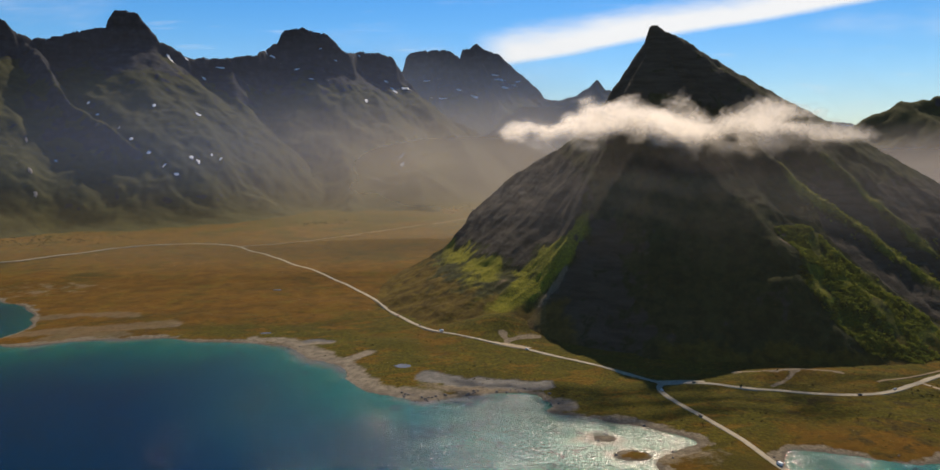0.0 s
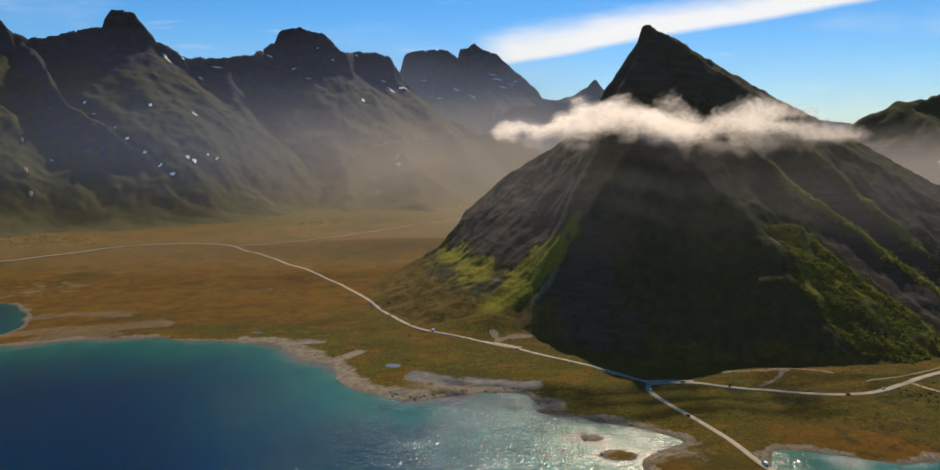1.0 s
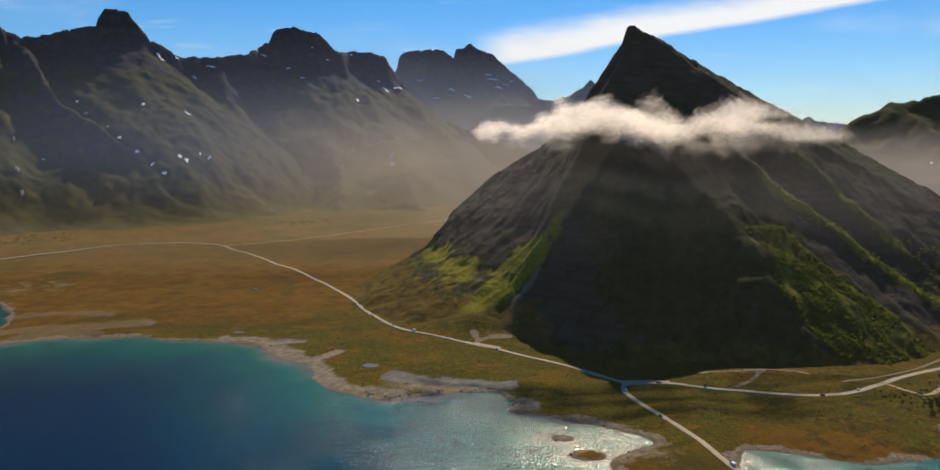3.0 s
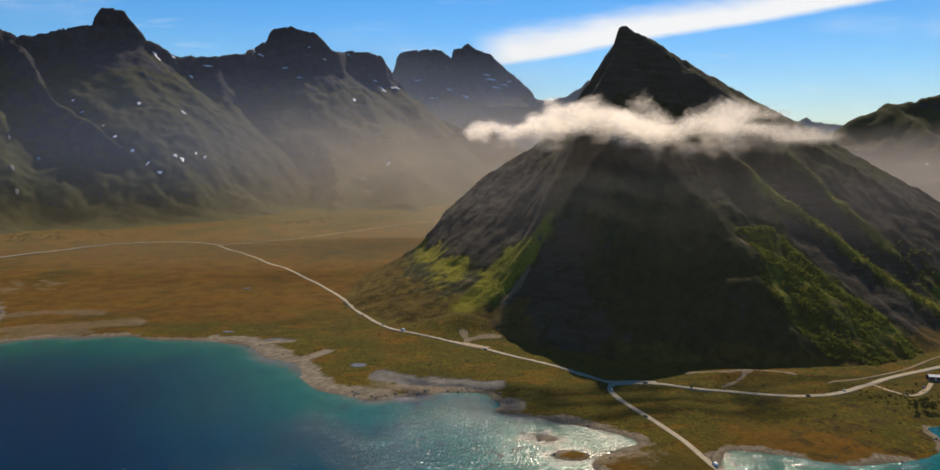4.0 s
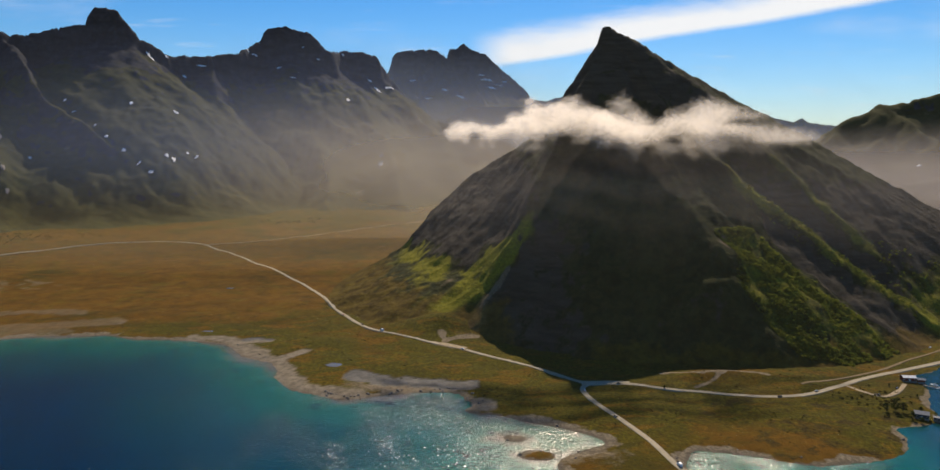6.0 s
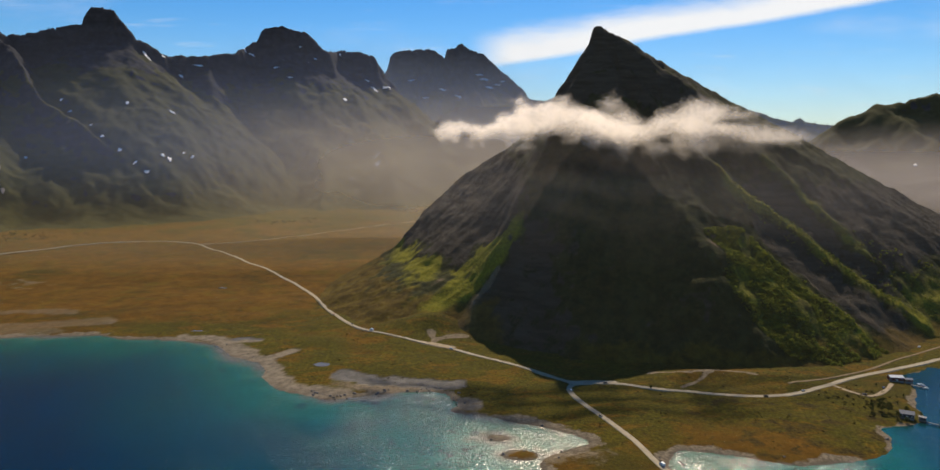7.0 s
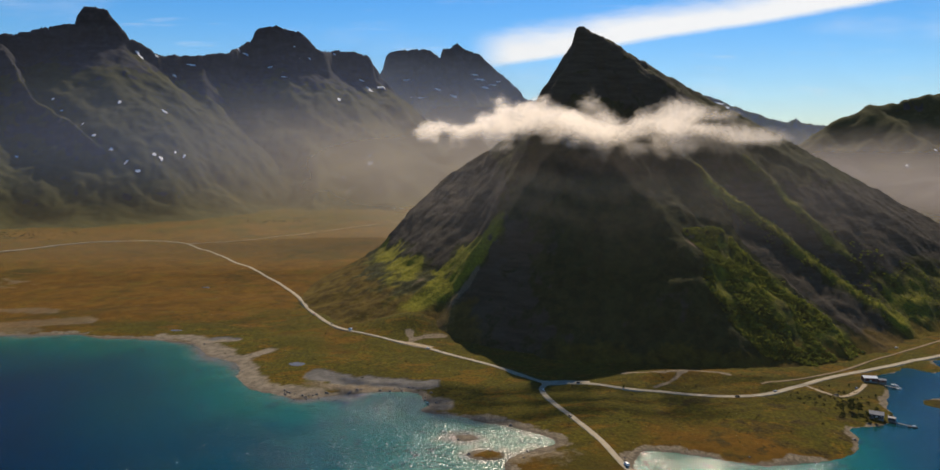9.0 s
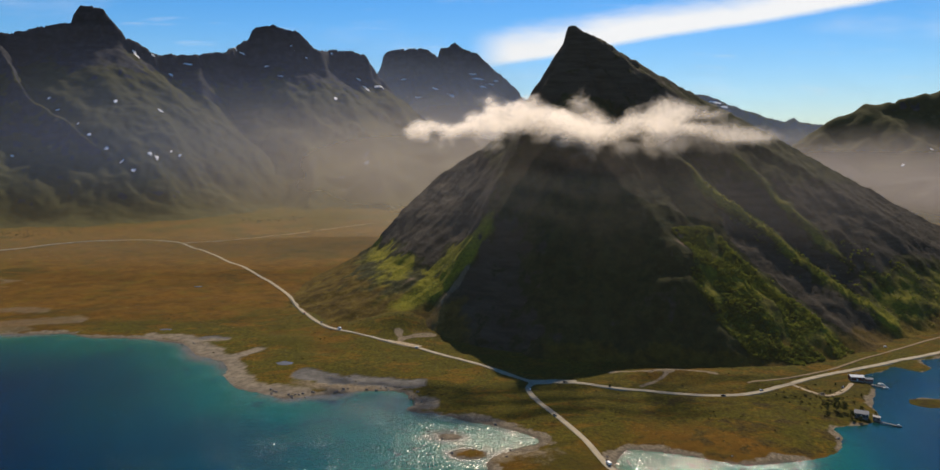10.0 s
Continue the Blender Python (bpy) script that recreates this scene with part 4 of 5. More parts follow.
def rod(a, b, r0, r1, sides=8, bm=None):
    """A tapered round bar from a to b."""
    made = bm or bmesh.new()
    a, b = Vector(a), Vector(b)
    turn = (b - a).to_track_quat("Z", "Y").to_matrix().to_4x4()
    bmesh.ops.create_cone(made, cap_ends=True, segments=sides, radius1=r0, radius2=r1, depth=(b - a).length, matrix=Matrix.Translation((a + b) / 2) @ turn)
    return made


def lump(radius, seed, squash=0.8, detail=2, rough=0.35):
    """An uneven rounded lump, as arrays of vertices and triangles."""
    bm = bmesh.new()
    bmesh.ops.create_icosphere(bm, subdivisions=detail, radius=radius)
    off = Vector((seed * 7.3, seed * 3.1, seed * 5.7))
    for v in bm.verts:
        d = v.co.normalized()
        v.co *= 1 + rough * noise.noise(d * 1.7 + off) + rough * 0.6 * noise.noise(d * 4.1 + off)
        v.co.z *= squash
    bm.verts.ensure_lookup_table()
    verts = np.array([v.co[:] for v in bm.verts])
    faces = np.array([[v.index for v in f.verts] for f in bm.faces])
    bm.free()
    return verts, faces


def scatter(name, models, places, mat, label, category):
    """Many alike small growths joined into one object; places: x, y, z, size."""
    rng = np.random.default_rng(len(places))
    all_v, all_f, count = [], [], 0
    for x, y, z, size in places:
        v, f = models[rng.integers(len(models))]
        a = rng.uniform(0, 6.28)
        turn = np.array([[math.cos(a), -math.sin(a), 0], [math.sin(a), math.cos(a), 0], [0, 0, 1]])
        all_v.append(v @ turn.T * size * rng.uniform(0.85, 1.15, 3) + (x, y, z))
        all_f.append(f + count)
        count += len(v)
    verts, faces = np.vstack(all_v), np.vstack(all_f)
    me = bpy.data.meshes.new(name)
    me.vertices.add(len(verts))
    me.vertices.foreach_set("co", verts.ravel())
    me.loops.add(faces.size)
    me.loops.foreach_set("vertex_index", faces.ravel())
    me.polygons.add(len(faces))
    me.polygons.foreach_set("loop_start", np.arange(0, faces.size, 3))
    me.update(calc_edges=True)
    me.materials.append(mat)
    return tagged(new(name, me), label, category, kind="stuff")


def make_foliage(name, dark, light, yellow):
    m, n = material(name)
    at = n.place()
    own = n.add("ShaderNodeNewGeometry").outputs["Random Per Island"]
    leaf = n.noise(at, 1.6, 4, 0.7)
    color = n.mix(n.step(n.math("ADD", n.math("MULTIPLY", leaf, 0.6), n.math("MULTIPLY", own, 0.5)), 0.3, 0.8), dark, light)
    color = n.mix(n.math("MULTIPLY", n.step(own, 0.6, 1.0), 0.5), color, yellow)
    leafy = n.add("ShaderNodeBsdfPrincipled", {"Base Color": color, "Roughness": 0.8, "Specular IOR Level": 0.15, "Normal": n.bump(leaf, 1.0, 0.8)})
    shine = n.add("ShaderNodeBsdfTranslucent", {"Color": color})
    both = n.add("ShaderNodeMixShader", {0: 0.65, 1: leafy.outputs[0], 2: shine.outputs[0]})
    n.add("ShaderNodeOutputMaterial", {0: both.outputs[0]})
    return m


BIRCH = make_foliage("birch_scrub", (0.060, 0.082, 0.012), (0.180, 0.205, 0.026), (0.220, 0.200, 0.026))
TREE_LEAVES = make_foliage("tree_leaves", (0.018, 0.028, 0.007), (0.060, 0.075, 0.014), (0.09, 0.09, 0.015))
HEATHER = make_foliage("heather_scrub", (0.016, 0.017, 0.005), (0.050, 0.046, 0.012), (0.08, 0.055, 0.015))


def clump(seed):
    """A bush: sprays of leaves at all angles round several boughs, with gaps between them."""
    rng = np.random.default_rng(seed)
    boughs = np.stack([rng.uniform(-0.6, 0.6, 5), rng.uniform(-0.6, 0.6, 5), rng.uniform(0.2, 0.8, 5)], -1)
    vs, fs = [], []
    for k in range(46):
        at = rng.normal(0, 1, 3)
        at = boughs[k % 5] + at / np.linalg.norm(at) * rng.uniform(0.25, 0.55) * (1, 1, 0.8)
        u = rng.normal(0, 1, 3)
        u = u / np.linalg.norm(u)
        v = np.cross(u, rng.normal(0, 1, 3))
        v = v / np.linalg.norm(v)
        size = rng.uniform(0.16, 0.30)
        vs += [at - u * size, at + v * size * 0.6, at + u * size, at - v * size * 0.6]
        fs += [(4 * k, 4 * k + 1, 4 * k + 2), (4 * k, 4 * k + 2, 4 * k + 3)]
    return np.array(vs), np.array(fs)


CLUMPS = [clump(k) for k in range(6)]
rng = np.random.default_rng(5)


def on_peak(x, y):
    return max(height_on(peak_field, x, y), ground_at(x, y))


# birch scrub on the sunny flank
places = []
for u, v in rng.uniform(0, 1, (5200, 2)):
    y = 826 + 176 * v
    left, right = float(np.interp(y, *THICKET_LEFT)), float(np.interp(y, *THICKET_RIGHT))
    x = left + (right - left) * u
    if noise.noise((x / 26.0, y / 26.0, 4)) < -0.30 + 0.25 * u * u:
        continue
    z = on_peak(x, y)
    if 4 < z < 150:
        places.append((x, y, z - 0.5, rng.uniform(1.3, 3.3)))
for k in range(420):
    # along the rib to the east and on the slopes beyond it
    t = rng.uniform(0, 1)
    x, y = 500 + 200 * t + rng.normal(0, 9), 1068 - 86 * t + rng.normal(0, 9)
    if rng.uniform() < 0.4:
        x, y = rng.uniform(680, 860), rng.uniform(985, 1090)
    places.append((x, y, on_peak(x, y) - 0.6, rng.uniform(1.3, 3.2)))
scatter("birch_scrub", CLUMPS, places, BIRCH, "dense green birch scrub covering the sunny mountain flank", "scrub")

places = []
for k in range(1500):
    x, y = rng.uniform(-330, 560), rng.uniform(590, 1120)
    d = from_grid(GD, x, y)
    if d < 14 or noise.noise((x / 60.0, y / 60.0, 9)) < -0.03:
        continue
    g = ground_at(x, y)
    if height_on(peak_field, x, y) > g + 1:
        continue
    places.append((x, y, g - 0.3, rng.uniform(0.5, 1.5)))
for k in range(220):
    x, y = rng.normal(-1130, 110), rng.normal(1925, 60)
    places.append((x, y, ground_at(x, y) - 0.5, rng.uniform(1.5, 3.2)))
for k in range(90):
    x, y = rng.normal(508, 22), rng.normal(706, 22)
    if from_grid(GD, x, y) > 8:
        places.append((x, y, ground_at(x, y) - 0.3, rng.uniform(0.8, 2.4)))
for k in range(30):
    x, y = rng.normal(-430, 60), rng.normal(2210, 40)
    places.append((x, y, ground_at(x, y) - 0.5, rng.uniform(2.5, 5.0)))
scatter("heather_scrub", CLUMPS, places, HEATHER, "dark heather and willow tufts dotted over the moor", "scrub")


# ---------------------------------------------------------------- snow and rubble on the mountains
def snow_patch(parent, field, x, y, wide, deep, seed, mat=SNOW, name="snow_patch", label="patch of old white snow", lean=0.0):
    """A ragged patch that lies on the mountain side."""
    rings, spokes = 5, 20
    middle = height_on(field, x, y)
    steep = abs(height_on(field, x, y + 12) - height_on(field, x, y - 12)) / 24
    flatter = min(1.0, 0.55 / max(steep, 0.01))
    verts, faces = [], []
    for r in range(rings + 1):
        for k in range(spokes):
            a = 2 * math.pi * k / spokes
            ragged = 0.9 + 0.8 * noise.noise(Vector((math.cos(a) * 1.6, math.sin(a) * 1.6, seed * 3.7))) + 0.6 * noise.noise(Vector((math.cos(a) * 4, math.sin(a) * 4, seed * 1.9)))
            q = r / rings * ragged
            px, py = math.cos(a) * q * wide, math.sin(a) * q * deep
            px, py = px * math.cos(lean) - py * math.sin(lean), px * math.sin(lean) + py * math.cos(lean)
            z = middle + flatter * (height_on(field, x + px, y + py) - middle)
            verts.append((x + px, y + py - 1.5, z + 2.2 * (1 - 0.55 * (r / rings) ** 4)))
    for r in range(rings):
        for k in range(spokes):
            n_ = (k + 1) % spokes
            faces.append((r * spokes + k, (r + 1) * spokes + k, (r + 1) * spokes + n_, r * spokes + n_))
    me = bpy.data.meshes.new(name)
    me.from_pydata(verts, [], faces)
    me.polygons.foreach_set("use_smooth", np.ones(len(faces), bool))
    me.materials.append(mat)
    ob = new(name, me)
    ob.parent = parent
    return tagged(ob, label)


SNOW_WEST = [(-1176, 2976, 17, 5), (-1135, 3035, 7, 4), (-1074, 3058, 12, 5), (-1025, 3122, 26, 4), (-970, 2692, 10, 3), (-908, 2435, 9, 5), (-885, 2434, 7, 6), (-858, 2489, 4, 4), (-827, 2486, 4, 6),
             (-1104, 2628, 5, 5), (-838, 3103, 6, 4), (-1301, 2332, 4, 4)]
SNOW_RIB = [(-1313, 2583, 5, 5), (-1261, 2539, 7, 4), (-1164, 2482, 5, 4), (-1099, 2425, 6, 5), (-1035, 2401, 6, 6), (-974, 2378, 6, 6), (-925, 2351, 8, 6)]
SNOW_MID = [(-890, 3322, 12, 4), (-862, 3337, 16, 4), (-747, 3320, 14, 4), (-672, 3279, 12, 5), (-662, 3441, 6, 7), (-594, 3443, 7, 6), (-514, 3643, 8, 4), (-387, 3664, 14, 5), (-344, 3650, 18, 6), (-296, 3704, 25, 6),
            (-436, 3294, 8, 7), (-250, 2904, 11, 9), (-239, 2841, 10, 11)]
SNOW_FAR = [(189, 4557, 24, 8), (236, 4548, 44, 12), (301, 4570, 36, 12), (249, 4498, 32, 8), (339, 4587, 20, 6), (-219, 4383, 40, 6), (-131, 4238, 45, 5), (-29, 4332, 18, 7), (59, 4318, 21, 6)]
for owner, field, spots in ((west, west_field, SNOW_WEST), (west, west_field, SNOW_RIB), (mid, mid_field, SNOW_MID), (far, far_field, SNOW_FAR),
                            (blue, blue_field, [(1729, 4663, 40, 10), (1800, 4660, 26, 8)]), (east, east_field, [(1687, 2549, 7, 6), (1820, 2600, 6, 5)])):
    for k, (x, y, wide, deep) in enumerate(spots):
        snow_patch(owner, field, x, y, wide, deep * 1.6, k + x * 0.01, lean=0.2 * math.sin(k * 2.1))
SCREE = plain("pale_scree", (0.20, 0.175, 0.15), 0.95, 0.3, 0.05)
for owner, field, spots in ((mid, mid_field, [(-328, 2768, 12, 10), (-294, 2680, 18, 12)]), (west, west_field, [(-1392, 2337, 4, 16), (-1309, 2206, 5, 20), (-1261, 2143, 5, 18)])):
    for k, (x, y, wide, deep) in enumerate(spots):
        snow_patch(owner, field, x, y, wide, deep, k + 7, SCREE, "scree_patch", "pale streak of loose stones", 0.5)


# ---------------------------------------------------------------- shore: boulders and ponds
BOULDERS = []
for k in range(4):
    v, f = lump(1.0, 40 + k, 0.62, 2, 0.45)
    me = bpy.data.meshes.new("boulder")
    me.from_pydata(v.tolist(), [], f.tolist())
    me.materials.append(BOULDER)
    BOULDERS.append(me)
count = 0
for k in range(900):
    x, y = rng.uniform(-330, 480), rng.uniform(560, 960)
    if rng.uniform() < 0.35:
        x, y = rng.uniform(-70, 100), rng.uniform(700, 800)
    d = from_grid(GD, x, y)
    if not -3 < d < 12 or count >= 150:
        continue
    count += 1
    size = rng.uniform(0.5, 1.9)
    stone = new("boulder", BOULDERS[k % 4])
    stone.location = (x, y, max(0.0, ground_at(x, y)) + 0.15 * size)
    stone.scale, stone.rotation_euler = (size, size * rng.uniform(0.7, 1.2), size), (0, 0, rng.uniform(0, 6))
    tagged(stone, "dark weathered boulder lying on the muddy shore", "boulder", "boulders on the shore")

m, n = material("pond_water")
finish(n, n.mix(n.noise(n.place(), 0.2, 3), (0.08, 0.08, 0.075), (0.13, 0.125, 0.115)), 0.25, n.bump(n.noise(n.place(), 1.2, 3), 0.3, 0.05), 0.4)
POND = m
for px, py, rx, ry in PONDS:
    level = ground_at(px, py) + 0.55
    bm = bmesh.new()
    ring = []
    for k in range(28):
        a = 2 * math.pi * k / 28
        q = 1 + 0.28 * noise.noise(Vector((math.cos(a) * 1.5, math.sin(a) * 1.5, px)))
        ring.append(bm.verts.new((math.cos(a) * q * rx * 0.9, math.sin(a) * q * ry * 0.9, 0)))
    bm.faces.new(ring)
    pond = part("pond", bm, POND, None, at=(px, py, level))
    tagged(pond, "small still pool of brown bog water reflecting the sky", "pond", "pools on the moor", kind="structure")


# ---------------------------------------------------------------- vehicles
PAINTS = {c: plain("car_paint_" + c, v, 0.3, 0.06, 0.8, 0.5) for c, v in
          (("white", (0.78, 0.78, 0.76)), ("silver", (0.42, 0.44, 0.46)), ("black", (0.03, 0.03, 0.035)), ("red", (0.30, 0.03, 0.025)), ("blue", (0.05, 0.09, 0.2)))}
RUBBER, RIM = plain("tyre_rubber", (0.02, 0.02, 0.02), 0.85, 0.2), plain("wheel_rim", (0.45, 0.45, 0.46), 0.35, 0.1, 3, 0.5, 0.8)
CAR_GLASS, LAMP = plain("tinted_glass", (0.02, 0.025, 0.03), 0.08, 0.1, 1, 0.6), plain("lamp_glass", (0.7, 0.7, 0.66), 0.2, 0.1, 4, 0.5)
RED_LAMP = plain("tail_lamp_glass", (0.35, 0.02, 0.02), 0.25, 0.1, 4, 0.5)


def vehicle(name, paint, label, category, length, width, height, van=False):
    """A road vehicle that points along +x, on its wheels."""
    root = new(name)
    low, wheel_r = (0.45, 0.34)
    hull = 0.85 if not van else height - low - 0.9
    body = part("body", box((length, width, hull), (0, 0, low), 0.12, 0.96), PAINTS[paint], root)
    cabin_len = length * (0.52 if not van else 0.30)
    cabin_x = -length * 0.06 if not van else length * 0.33
    part("windows", box((cabin_len, width * 0.92, height - low - hull), (cabin_x, 0, low + hull), 0.06, 0.80), CAR_GLASS, root, "dark tinted windows")
    if van:
        part("living_box", box((length * 0.72, width * 1.04, height - 0.85), (-length * 0.14, 0, 0.75), 0.15, 0.98), PAINTS[paint], root)
    else:
        part("roof", box((cabin_len * 0.80, width * 0.74, 0.08), (cabin_x, 0, height - 0.05), 0.03), PAINTS[paint], root)
    for sx in (-0.31, 0.31):
        for sy in (-0.5, 0.5):
            tyre = part("wheel", rod((0, -0.11, 0), (0, 0.11, 0), wheel_r, wheel_r, 16), RUBBER, root, at=(sx * length, sy * width * 0.92, wheel_r))
            part("rim", rod((0, -0.12, 0), (0, 0.12, 0), 0.2, 0.2, 12), RIM, tyre)
    for sy in (-0.36, 0.36):
        part("headlight", box((0.08, 0.34, 0.16), (length / 2 - 0.01, sy * width, low + 0.45), 0.02), LAMP, root)
        part("tail_light", box((0.08, 0.22, 0.22), (-length / 2 + 0.01, sy * width, low + 0.45), 0.02), RED_LAMP, root)
    for sx in (-0.5, 0.5):
        part("bumper", box((0.14, width * 0.94, 0.22), (sx * length, 0, low - 0.05), 0.04), RUBBER, root)
    return tagged(root, label, category, "vehicles on the roads")


def park(ob, line, near, side=1.6, back=False):
    """Stands a vehicle on a road, beside its middle line, at the place nearest to near."""
    p = spline(line, 3.0)
    i = int(np.argmin(np.hypot(p[:, 0] - near[0], p[:, 1] - near[1])))
    i = min(max(i, 2), len(p) - 3)
    d = p[i + 2] - p[i - 2]
    a = math.atan2(d[1], d[0]) + (math.pi if back else 0)
    x, y = p[i][0] + math.sin(a) * side, p[i][1] - math.cos(a) * side
    z = ground_at(p[i][0], p[i][1])
    near_z = [ground_at(p[j, 0], p[j, 1]) for j in range(max(0, i - 8), min(len(p), i + 9))]
    ob.matrix_basis = pose(x, y, max(sum(near_z) / len(near_z), z - 0.1) + 0.40, 0, 0, math.degrees(a))


CARS = [
    ("car", "black", "dark estate car on the road below the mountain", 4.6, 1.85, 1.55, False, EAST_ROAD, (405, 716), False),
    ("car", "silver", "silver hatchback on the road below the mountain", 4.2, 1.8, 1.5, False, EAST_ROAD, (452, 728), True),
    ("car", "black", "dark car waiting near the road junction", 4.5, 1.85, 1.6, False, EAST_ROAD, (248, 756), False),
    ("car", "white", "white car rounding the bend at the junction", 4.4, 1.8, 1.5, False, SOUTH_ROAD, (208, 735), True),
    ("car", "black", "dark car with a pale roof load on the shore road", 4.5, 1.85, 1.7, False, SOUTH_ROAD, (228, 664), False),
    ("camper_van", "white", "white camper van driving along the shore road", 6.2, 2.2, 2.8, True, SOUTH_ROAD, (256, 562), True),
    ("car", "white", "white car on the moor road beside the quarry turn", 4.4, 1.8, 1.5, False, MAIN_ROAD, (80, 890), False),
    ("car", "black", "dark car on the moor road", 4.4, 1.8, 1.5, False, MAIN_ROAD, (-62, 997), True),
    ("car", "red", "red car on the moor road", 4.3, 1.8, 1.5, False, MAIN_ROAD, (-96, 1055), False),
    ("car", "white", "white car far out on the moor road", 4.4, 1.8, 1.5, False, MAIN_ROAD, (-250, 1352), False),
    ("camper_van", "white", "white camper van on the moor road", 6.2, 2.2, 2.8, True, MAIN_ROAD, (-30, 961), True),
]
for name, paint, label, length, width, height, van, line, near, back in CARS:
    park(vehicle(name, paint, label, name.replace("_", " "), length, width, height, van), line, near, back=back)
for paint, at, turn, label in (("black", (514, 724), 150, "dark car parked on the gravel drive"), ("blue", (548, 748), 40, "blue car parked beside the boathouse drive"),
                               ("white", (685, 905), 30, "white car parked on the grassy track")):
    ob = vehicle("car", paint, label, "car", 4.4, 1.8, 1.5)
    ob.matrix_basis = pose(at[0], at[1], ground_at(at[0], at[1]) + 0.38, 0, 0, turn)


# ---------------------------------------------------------------- boathouse, cottage, jetty, boats
def boards(name, color):
    """Painted upright boards, weathered."""
    m, n = material(name)
    at = n.place()
    rows = n.noise(n.stretch(at, (3.5, 3.5, 0.15)), 1.0, 3, 0.6)
    worn = n.noise(at, 0.6, 5, 0.65)
    shade = n.mix(n.step(rows, 0.3, 0.7), [c * 0.7 for c in color], [min(1, c * 1.2) for c in color])
    finish(n, n.mix(n.math("MULTIPLY", n.step(worn, 0.58, 0.75), 0.5), shade, (0.22, 0.20, 0.18)), 0.8, n.bump(rows, 0.5, 0.05), 0.2)
    return m


RED_BOARD, DARK_BOARD, PALE_BOARD = boards("red_boards", (0.16, 0.03, 0.02)), boards("dark_boards", (0.05, 0.06, 0.07)), boards("pale_boards", (0.62, 0.60, 0.56))
SHEET_ROOF, SLATE_ROOF = plain("pale_sheet_roof", (0.66, 0.65, 0.63), 0.45, 0.15, 0.7, 0.4), plain("slate_roof", (0.075, 0.09, 0.12), 0.5, 0.3, 0.9, 0.4)
WINDOW_GLASS = plain("window_glass", (0.03, 0.04, 0.05), 0.06, 0.1, 1, 0.6)
PLANK, TAR = plain("grey_planks", (0.20, 0.175, 0.15), 0.85, 0.3, 0.8), plain("tarred_timber", (0.05, 0.04, 0.035), 0.8, 0.3, 1.0)
HULL_WHITE, HULL_DARK = plain("hull_white", (0.78, 0.77, 0.74), 0.35, 0.08, 1, 0.5), plain("hull_dark", (0.06, 0.07, 0.09), 0.4, 0.2, 1, 0.5)


def gable_walls(length, depth, eaves, ridge):
    """The closed body of a house with gables at its ends, ridge along x."""
    bm = bmesh.new()
    x, y = length / 2, depth / 2
    ring = [[bm.verts.new((sx * x, py, pz)) for py, pz in ((-y, 0), (y, 0), (y, eaves), (0, ridge), (-y, eaves))] for sx in (-1, 1)]
    for k in range(5):
        bm.faces.new((ring[0][k], ring[0][(k + 1) % 5], ring[1][(k + 1) % 5], ring[1][k]))
    bm.faces.new(ring[0][::-1])
    bm.faces.new(ring[1])
    bmesh.ops.recalc_face_normals(bm, faces=bm.faces)
    return bm


def roof_side(length, depth, eaves, ridge, side, over=0.5, thick=0.22):
    bm = bmesh.new()
    x, y = length / 2 + over, (depth / 2 + over) * side
    slope = (ridge - eaves) / (depth / 2)
    low, top = eaves - slope * over + 0.04, ridge + 0.04
    verts = [bm.verts.new((sx * x, py, pz + up)) for up in (0, thick) for sx, py, pz in ((-1, y, low), (1, y, low), (1, 0, top), (-1, 0, top))]
    for f in ((0, 1, 2, 3), (7, 6, 5, 4), (0, 4, 5, 1), (1, 5, 6, 2), (2, 6, 7, 3), (3, 7, 4, 0)):
        bm.faces.new([verts[i] for i in f])
    bmesh.ops.recalc_face_normals(bm, faces=bm.faces)
    return bm


def house(name, label, category, at, turn, size, walls, roofing, windows=3, chimney=False, door=True):
    length, depth, eaves, ridge = size
    root = new(name)
    part("wall", gable_walls(length, depth, eaves, ridge), walls, root)
    for side in (-1, 1):
        cover = part("roof", roof_side(length, depth, eaves, ridge, side), roofing, root)
        if chimney and side == 1:
            part("chimney", box((0.8, 0.8, 1.8), (length * 0.2, 0.9, ridge - 0.9), 0.05), TAR, cover)
    for face in (-1, 1):
        for k in range(windows):
            x = (k + 0.5) / windows * length - length / 2
            if door and face == -1 and k == windows // 2:
                continue
            frame_ = part("window", box((1.25, 0.10, 1.35), (x, face * (depth / 2 + 0.03), eaves * 0.38), 0.02), PALE_BOARD, root)
            part("pane", box((0.95, 0.06, 1.05), (x, face * (depth / 2 + 0.07), eaves * 0.38 + 0.15)), WINDOW_GLASS, frame_)
    if door:
        leaf = part("door", box((1.6, 0.12, 2.1), (0, -(depth / 2 + 0.05), 0), 0.02), PALE_BOARD, root)
        part("door_handle", box((0.06, 0.06, 0.16), (0.6, -(depth / 2 + 0.13), 1.0), 0.01), RIM, leaf)
    for sx in (-1, 1):
        part("corner_board", box((0.18, 0.14, eaves), (sx * (length / 2 - 0.05), -(depth / 2 + 0.03), 0)), PALE_BOARD, root)
    part("foundation", box((length + 0.2, depth + 0.2, 3.0), (0, 0, -2.9)), PLANK, root)
    root.matrix_basis = pose(*at, 0, 0, turn)
    return tagged(root, label, category, "buildings at the water")


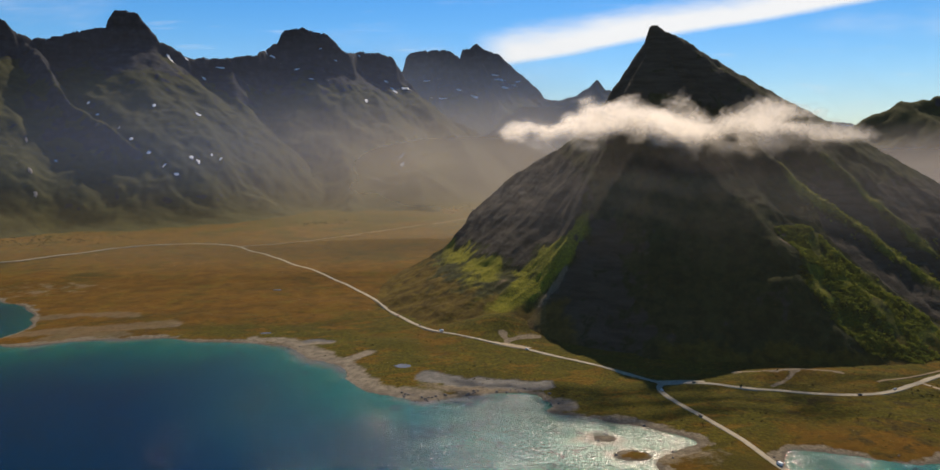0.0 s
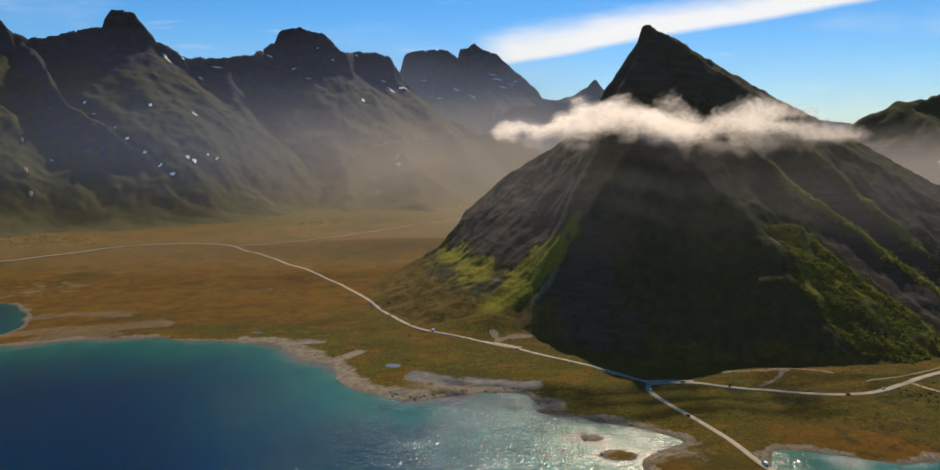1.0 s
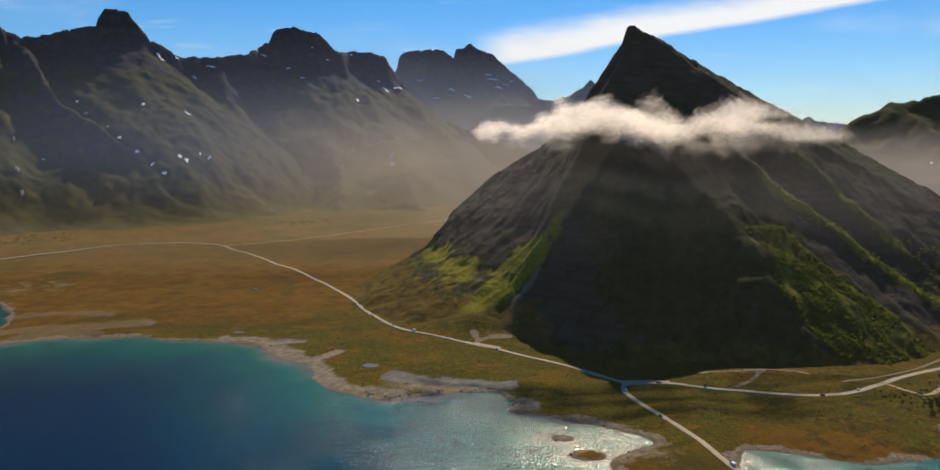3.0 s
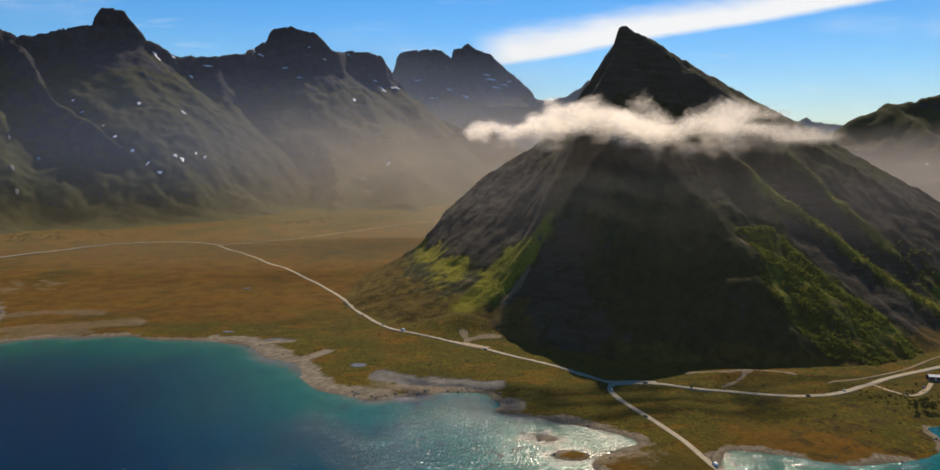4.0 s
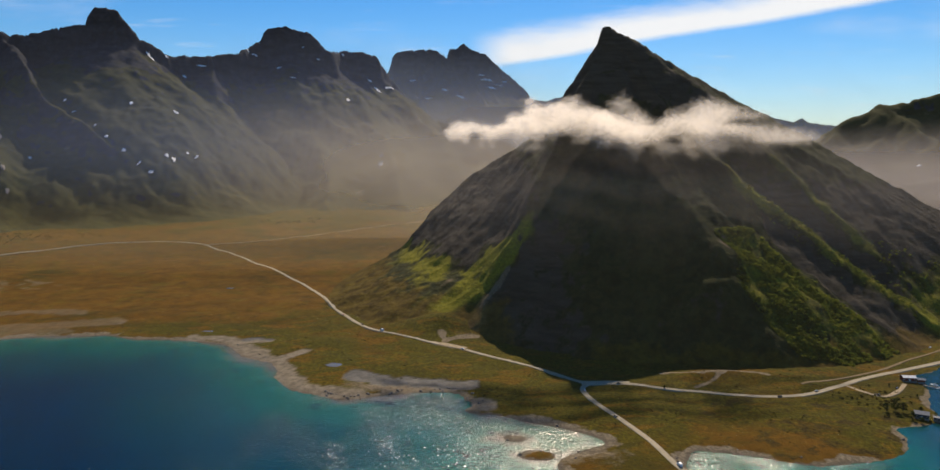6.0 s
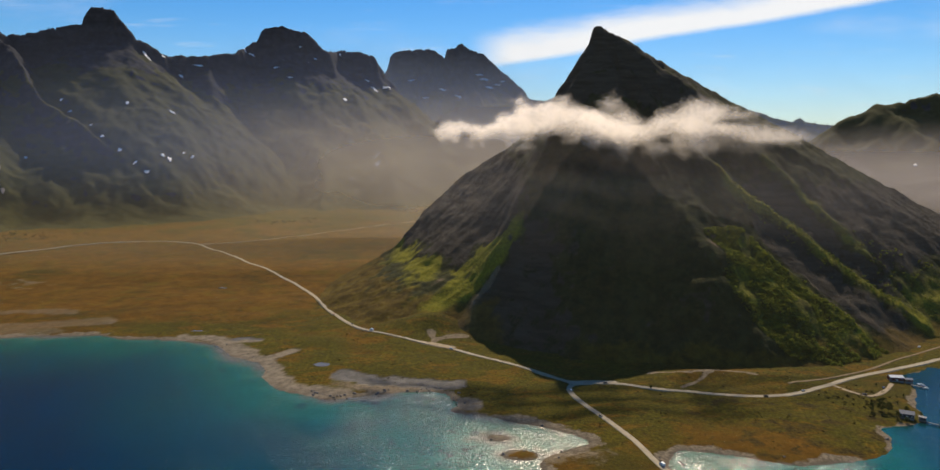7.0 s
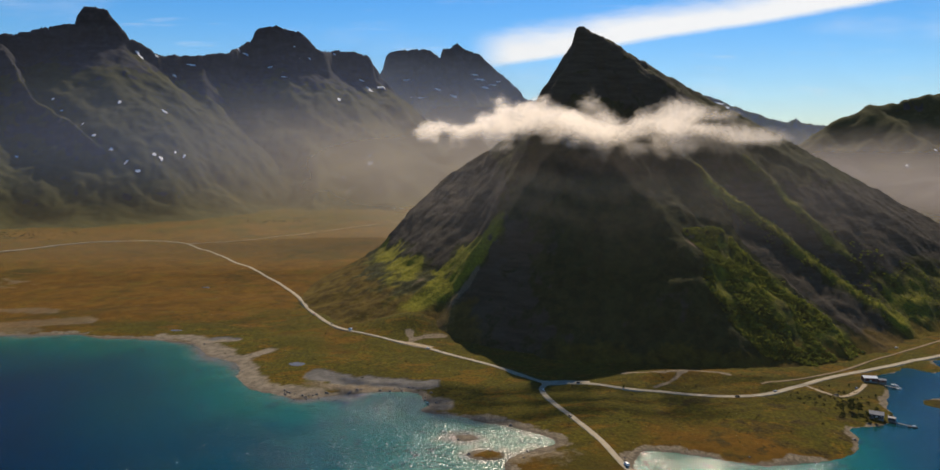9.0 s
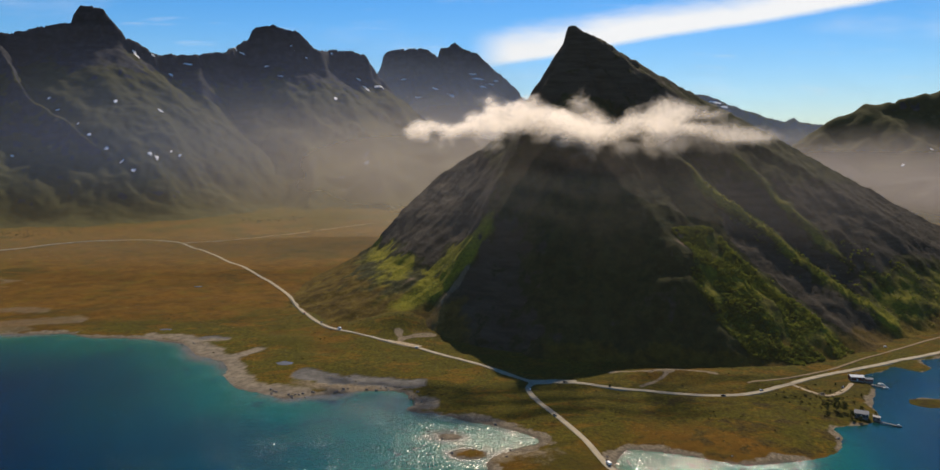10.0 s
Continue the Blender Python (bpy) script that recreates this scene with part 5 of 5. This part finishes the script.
house("boathouse", "dark red wooden boathouse with a pale sheet roof", "boathouse", (578, 777, 3.2), -8, (14, 8.5, 3.8, 5.3), RED_BOARD, SHEET_ROOF, 4)
house("shed", "low dark wooden shed beside the boathouse", "shed", (590.5, 774.5, 2.6), -8, (8, 6, 2.4, 3.2), RED_BOARD, SLATE_ROOF, 2, door=False)
house("cottage", "dark waterside cottage with a shiny grey slate roof", "cottage", (524, 668, 2.6), -28, (12, 9.5, 3.6, 5.6), DARK_BOARD, SLATE_ROOF, 3, True)
house("shed", "small dark shed standing on the rocky shore", "shed", (536, 662, 1.8), -40, (6, 4.5, 2.4, 3.1), DARK_BOARD, SLATE_ROOF, 1, door=False)


def jetty(label, start, end, width):
    """A plank jetty on posts."""
    root = new("jetty")
    a, b = Vector((*start, 1.5)), Vector((*end, 1.5))
    length = (b - a).length
    turn = math.degrees(math.atan2(b.y - a.y, b.x - a.x))
    for k in range(int(length / 0.5)):
        part("plank", box((0.44, width, 0.10), (k * 0.5 + 0.25, 0, 0.004 * (k % 3)), 0.01), PLANK, root)
    for side in (-1, 1):
        part("beam", box((length, 0.2, 0.25), (length / 2, side * width * 0.42, -0.26)), TAR, root)
        for k in range(int(length / 3) + 1):
            part("post", rod((k * 3.0, side * width * 0.44, -3.5), (k * 3.0, side * width * 0.44, 0.35), 0.14, 0.12), TAR, root)
    root.matrix_basis = pose(*a, 0, 0, turn)
    return tagged(root, label, "jetty", "jetties at the water")


jetty("grey plank jetty running out from the cottage", (535, 657), (545, 647), 2.0)
jetty("short plank jetty below the boathouse", (588, 765), (597, 757), 2.2)


def boat(label, at, turn, length, width, hull_mat):
    """A small cabin boat afloat."""
    root = new("boat")
    bm = bmesh.new()
    rows = []
    for k in range(9):
        t = k / 8
        w_ = width / 2 * (1 - max(0, (t - 0.35) / 0.65) ** 2.2) * (0.86 + 0.14 * min(1, t * 4))
        x, rise = (t - 0.5) * length, 0.35 * t * t
        rows.append([bm.verts.new((x, y * max(w_, 0.02), z)) for y, z in ((-1, 0.75 + rise), (-0.8, 0.1), (0, -0.35 + rise * 0.6), (0.8, 0.1), (1, 0.75 + rise))])
    for a, b in zip(rows[:-1], rows[1:]):
        for k in range(4):
            bm.faces.new((a[k], b[k], b[k + 1], a[k + 1]))
        bm.faces.new((a[4], b[4], b[0], a[0]))
    bm.faces.new(rows[0])
    bmesh.ops.recalc_face_normals(bm, faces=bm.faces)
    part("hull", bm, hull_mat, root)
    cabin = part("cabin", box((length * 0.32, width * 0.6, 1.1), (length * 0.05, 0, 0.85), 0.08, 0.85), HULL_WHITE, root)
    part("window", box((length * 0.30, width * 0.62, 0.35), (length * 0.05, 0, 1.35), 0.03, 0.95), WINDOW_GLASS, cabin)
    part("mast", rod((0, 0, 1.8), (0, 0, 3.4), 0.05, 0.03), RIM, root)
    part("outboard", box((0.5, 0.4, 0.8), (-length / 2 - 0.15, 0, 0.4), 0.06), RUBBER, root)
    root.matrix_basis = pose(*at, 0, 0, turn)
    return tagged(root, label, "boat", "boats at the jetties")


boat("white cabin boat moored beside the boathouse", (602, 768, 0), -60, 8.5, 2.8, HULL_WHITE)
boat("dark fishing boat moored at the cottage jetty", (548, 648, 0), -35, 7.5, 2.5, HULL_DARK)
boat("small white boat at the jetty below the boathouse", (600, 757, 0), -20, 5.5, 2.0, HULL_WHITE)


# ---------------------------------------------------------------- trees at the cottage
def tree(label, at, height, seed):
    r = random.Random(seed)
    root = new("tree")
    bm = rod((0, 0, -0.3), (0.1, 0.05, height * 0.55), 0.22, 0.10)
    for k in range(6):
        a, z = r.uniform(0, 6.28), height * r.uniform(0.25, 0.5)
        rod((0.05, 0.02, z), (math.cos(a) * height * 0.22, math.sin(a) * height * 0.22, z + height * 0.25), 0.07, 0.03, 6, bm)
    part("trunk", bm, TAR, root)
    verts, faces, count_ = [], [], 0
    for k in range(46):
        a, z = r.uniform(0, 6.28), r.uniform(0.22, 1.0)
        reach = height * 0.36 * math.sqrt(max(0.05, 1 - abs(z - 0.5) * 1.7)) * r.uniform(0.35, 1.0)
        v, f = CLUMPS[(seed + k) % len(CLUMPS)]
        v = v * height * r.uniform(0.09, 0.16)
        verts.append(v + (math.cos(a) * reach, math.sin(a) * reach, z * height))
        faces.append(f + count_)
        count_ += len(v)
    me = bpy.data.meshes.new("crown")
    me.from_pydata(np.vstack(verts).tolist(), [], np.vstack(faces).tolist())
    me.materials.append(TREE_LEAVES)
    crown = new("crown", me)
    crown.parent = root
    root.location, root.scale = at, (0.85, 0.85, 0.85)
    return tagged(root, label, "tree", "trees round the cottage")


for k, (x, y, h) in enumerate(((507, 682, 14), (513, 679, 11), (497, 681, 9), (512, 663, 9), (517, 656, 7), (531, 680, 7), (540, 671, 6), (556, 725, 4), (543, 754, 4), (295, 742, 4.5))):
    tree("dark leafy tree growing beside the waterside cottage" if k < 7 else "low dark bushy tree standing alone in the grass", (x, y, ground_at(x, y) - 0.1), h, k + 3)
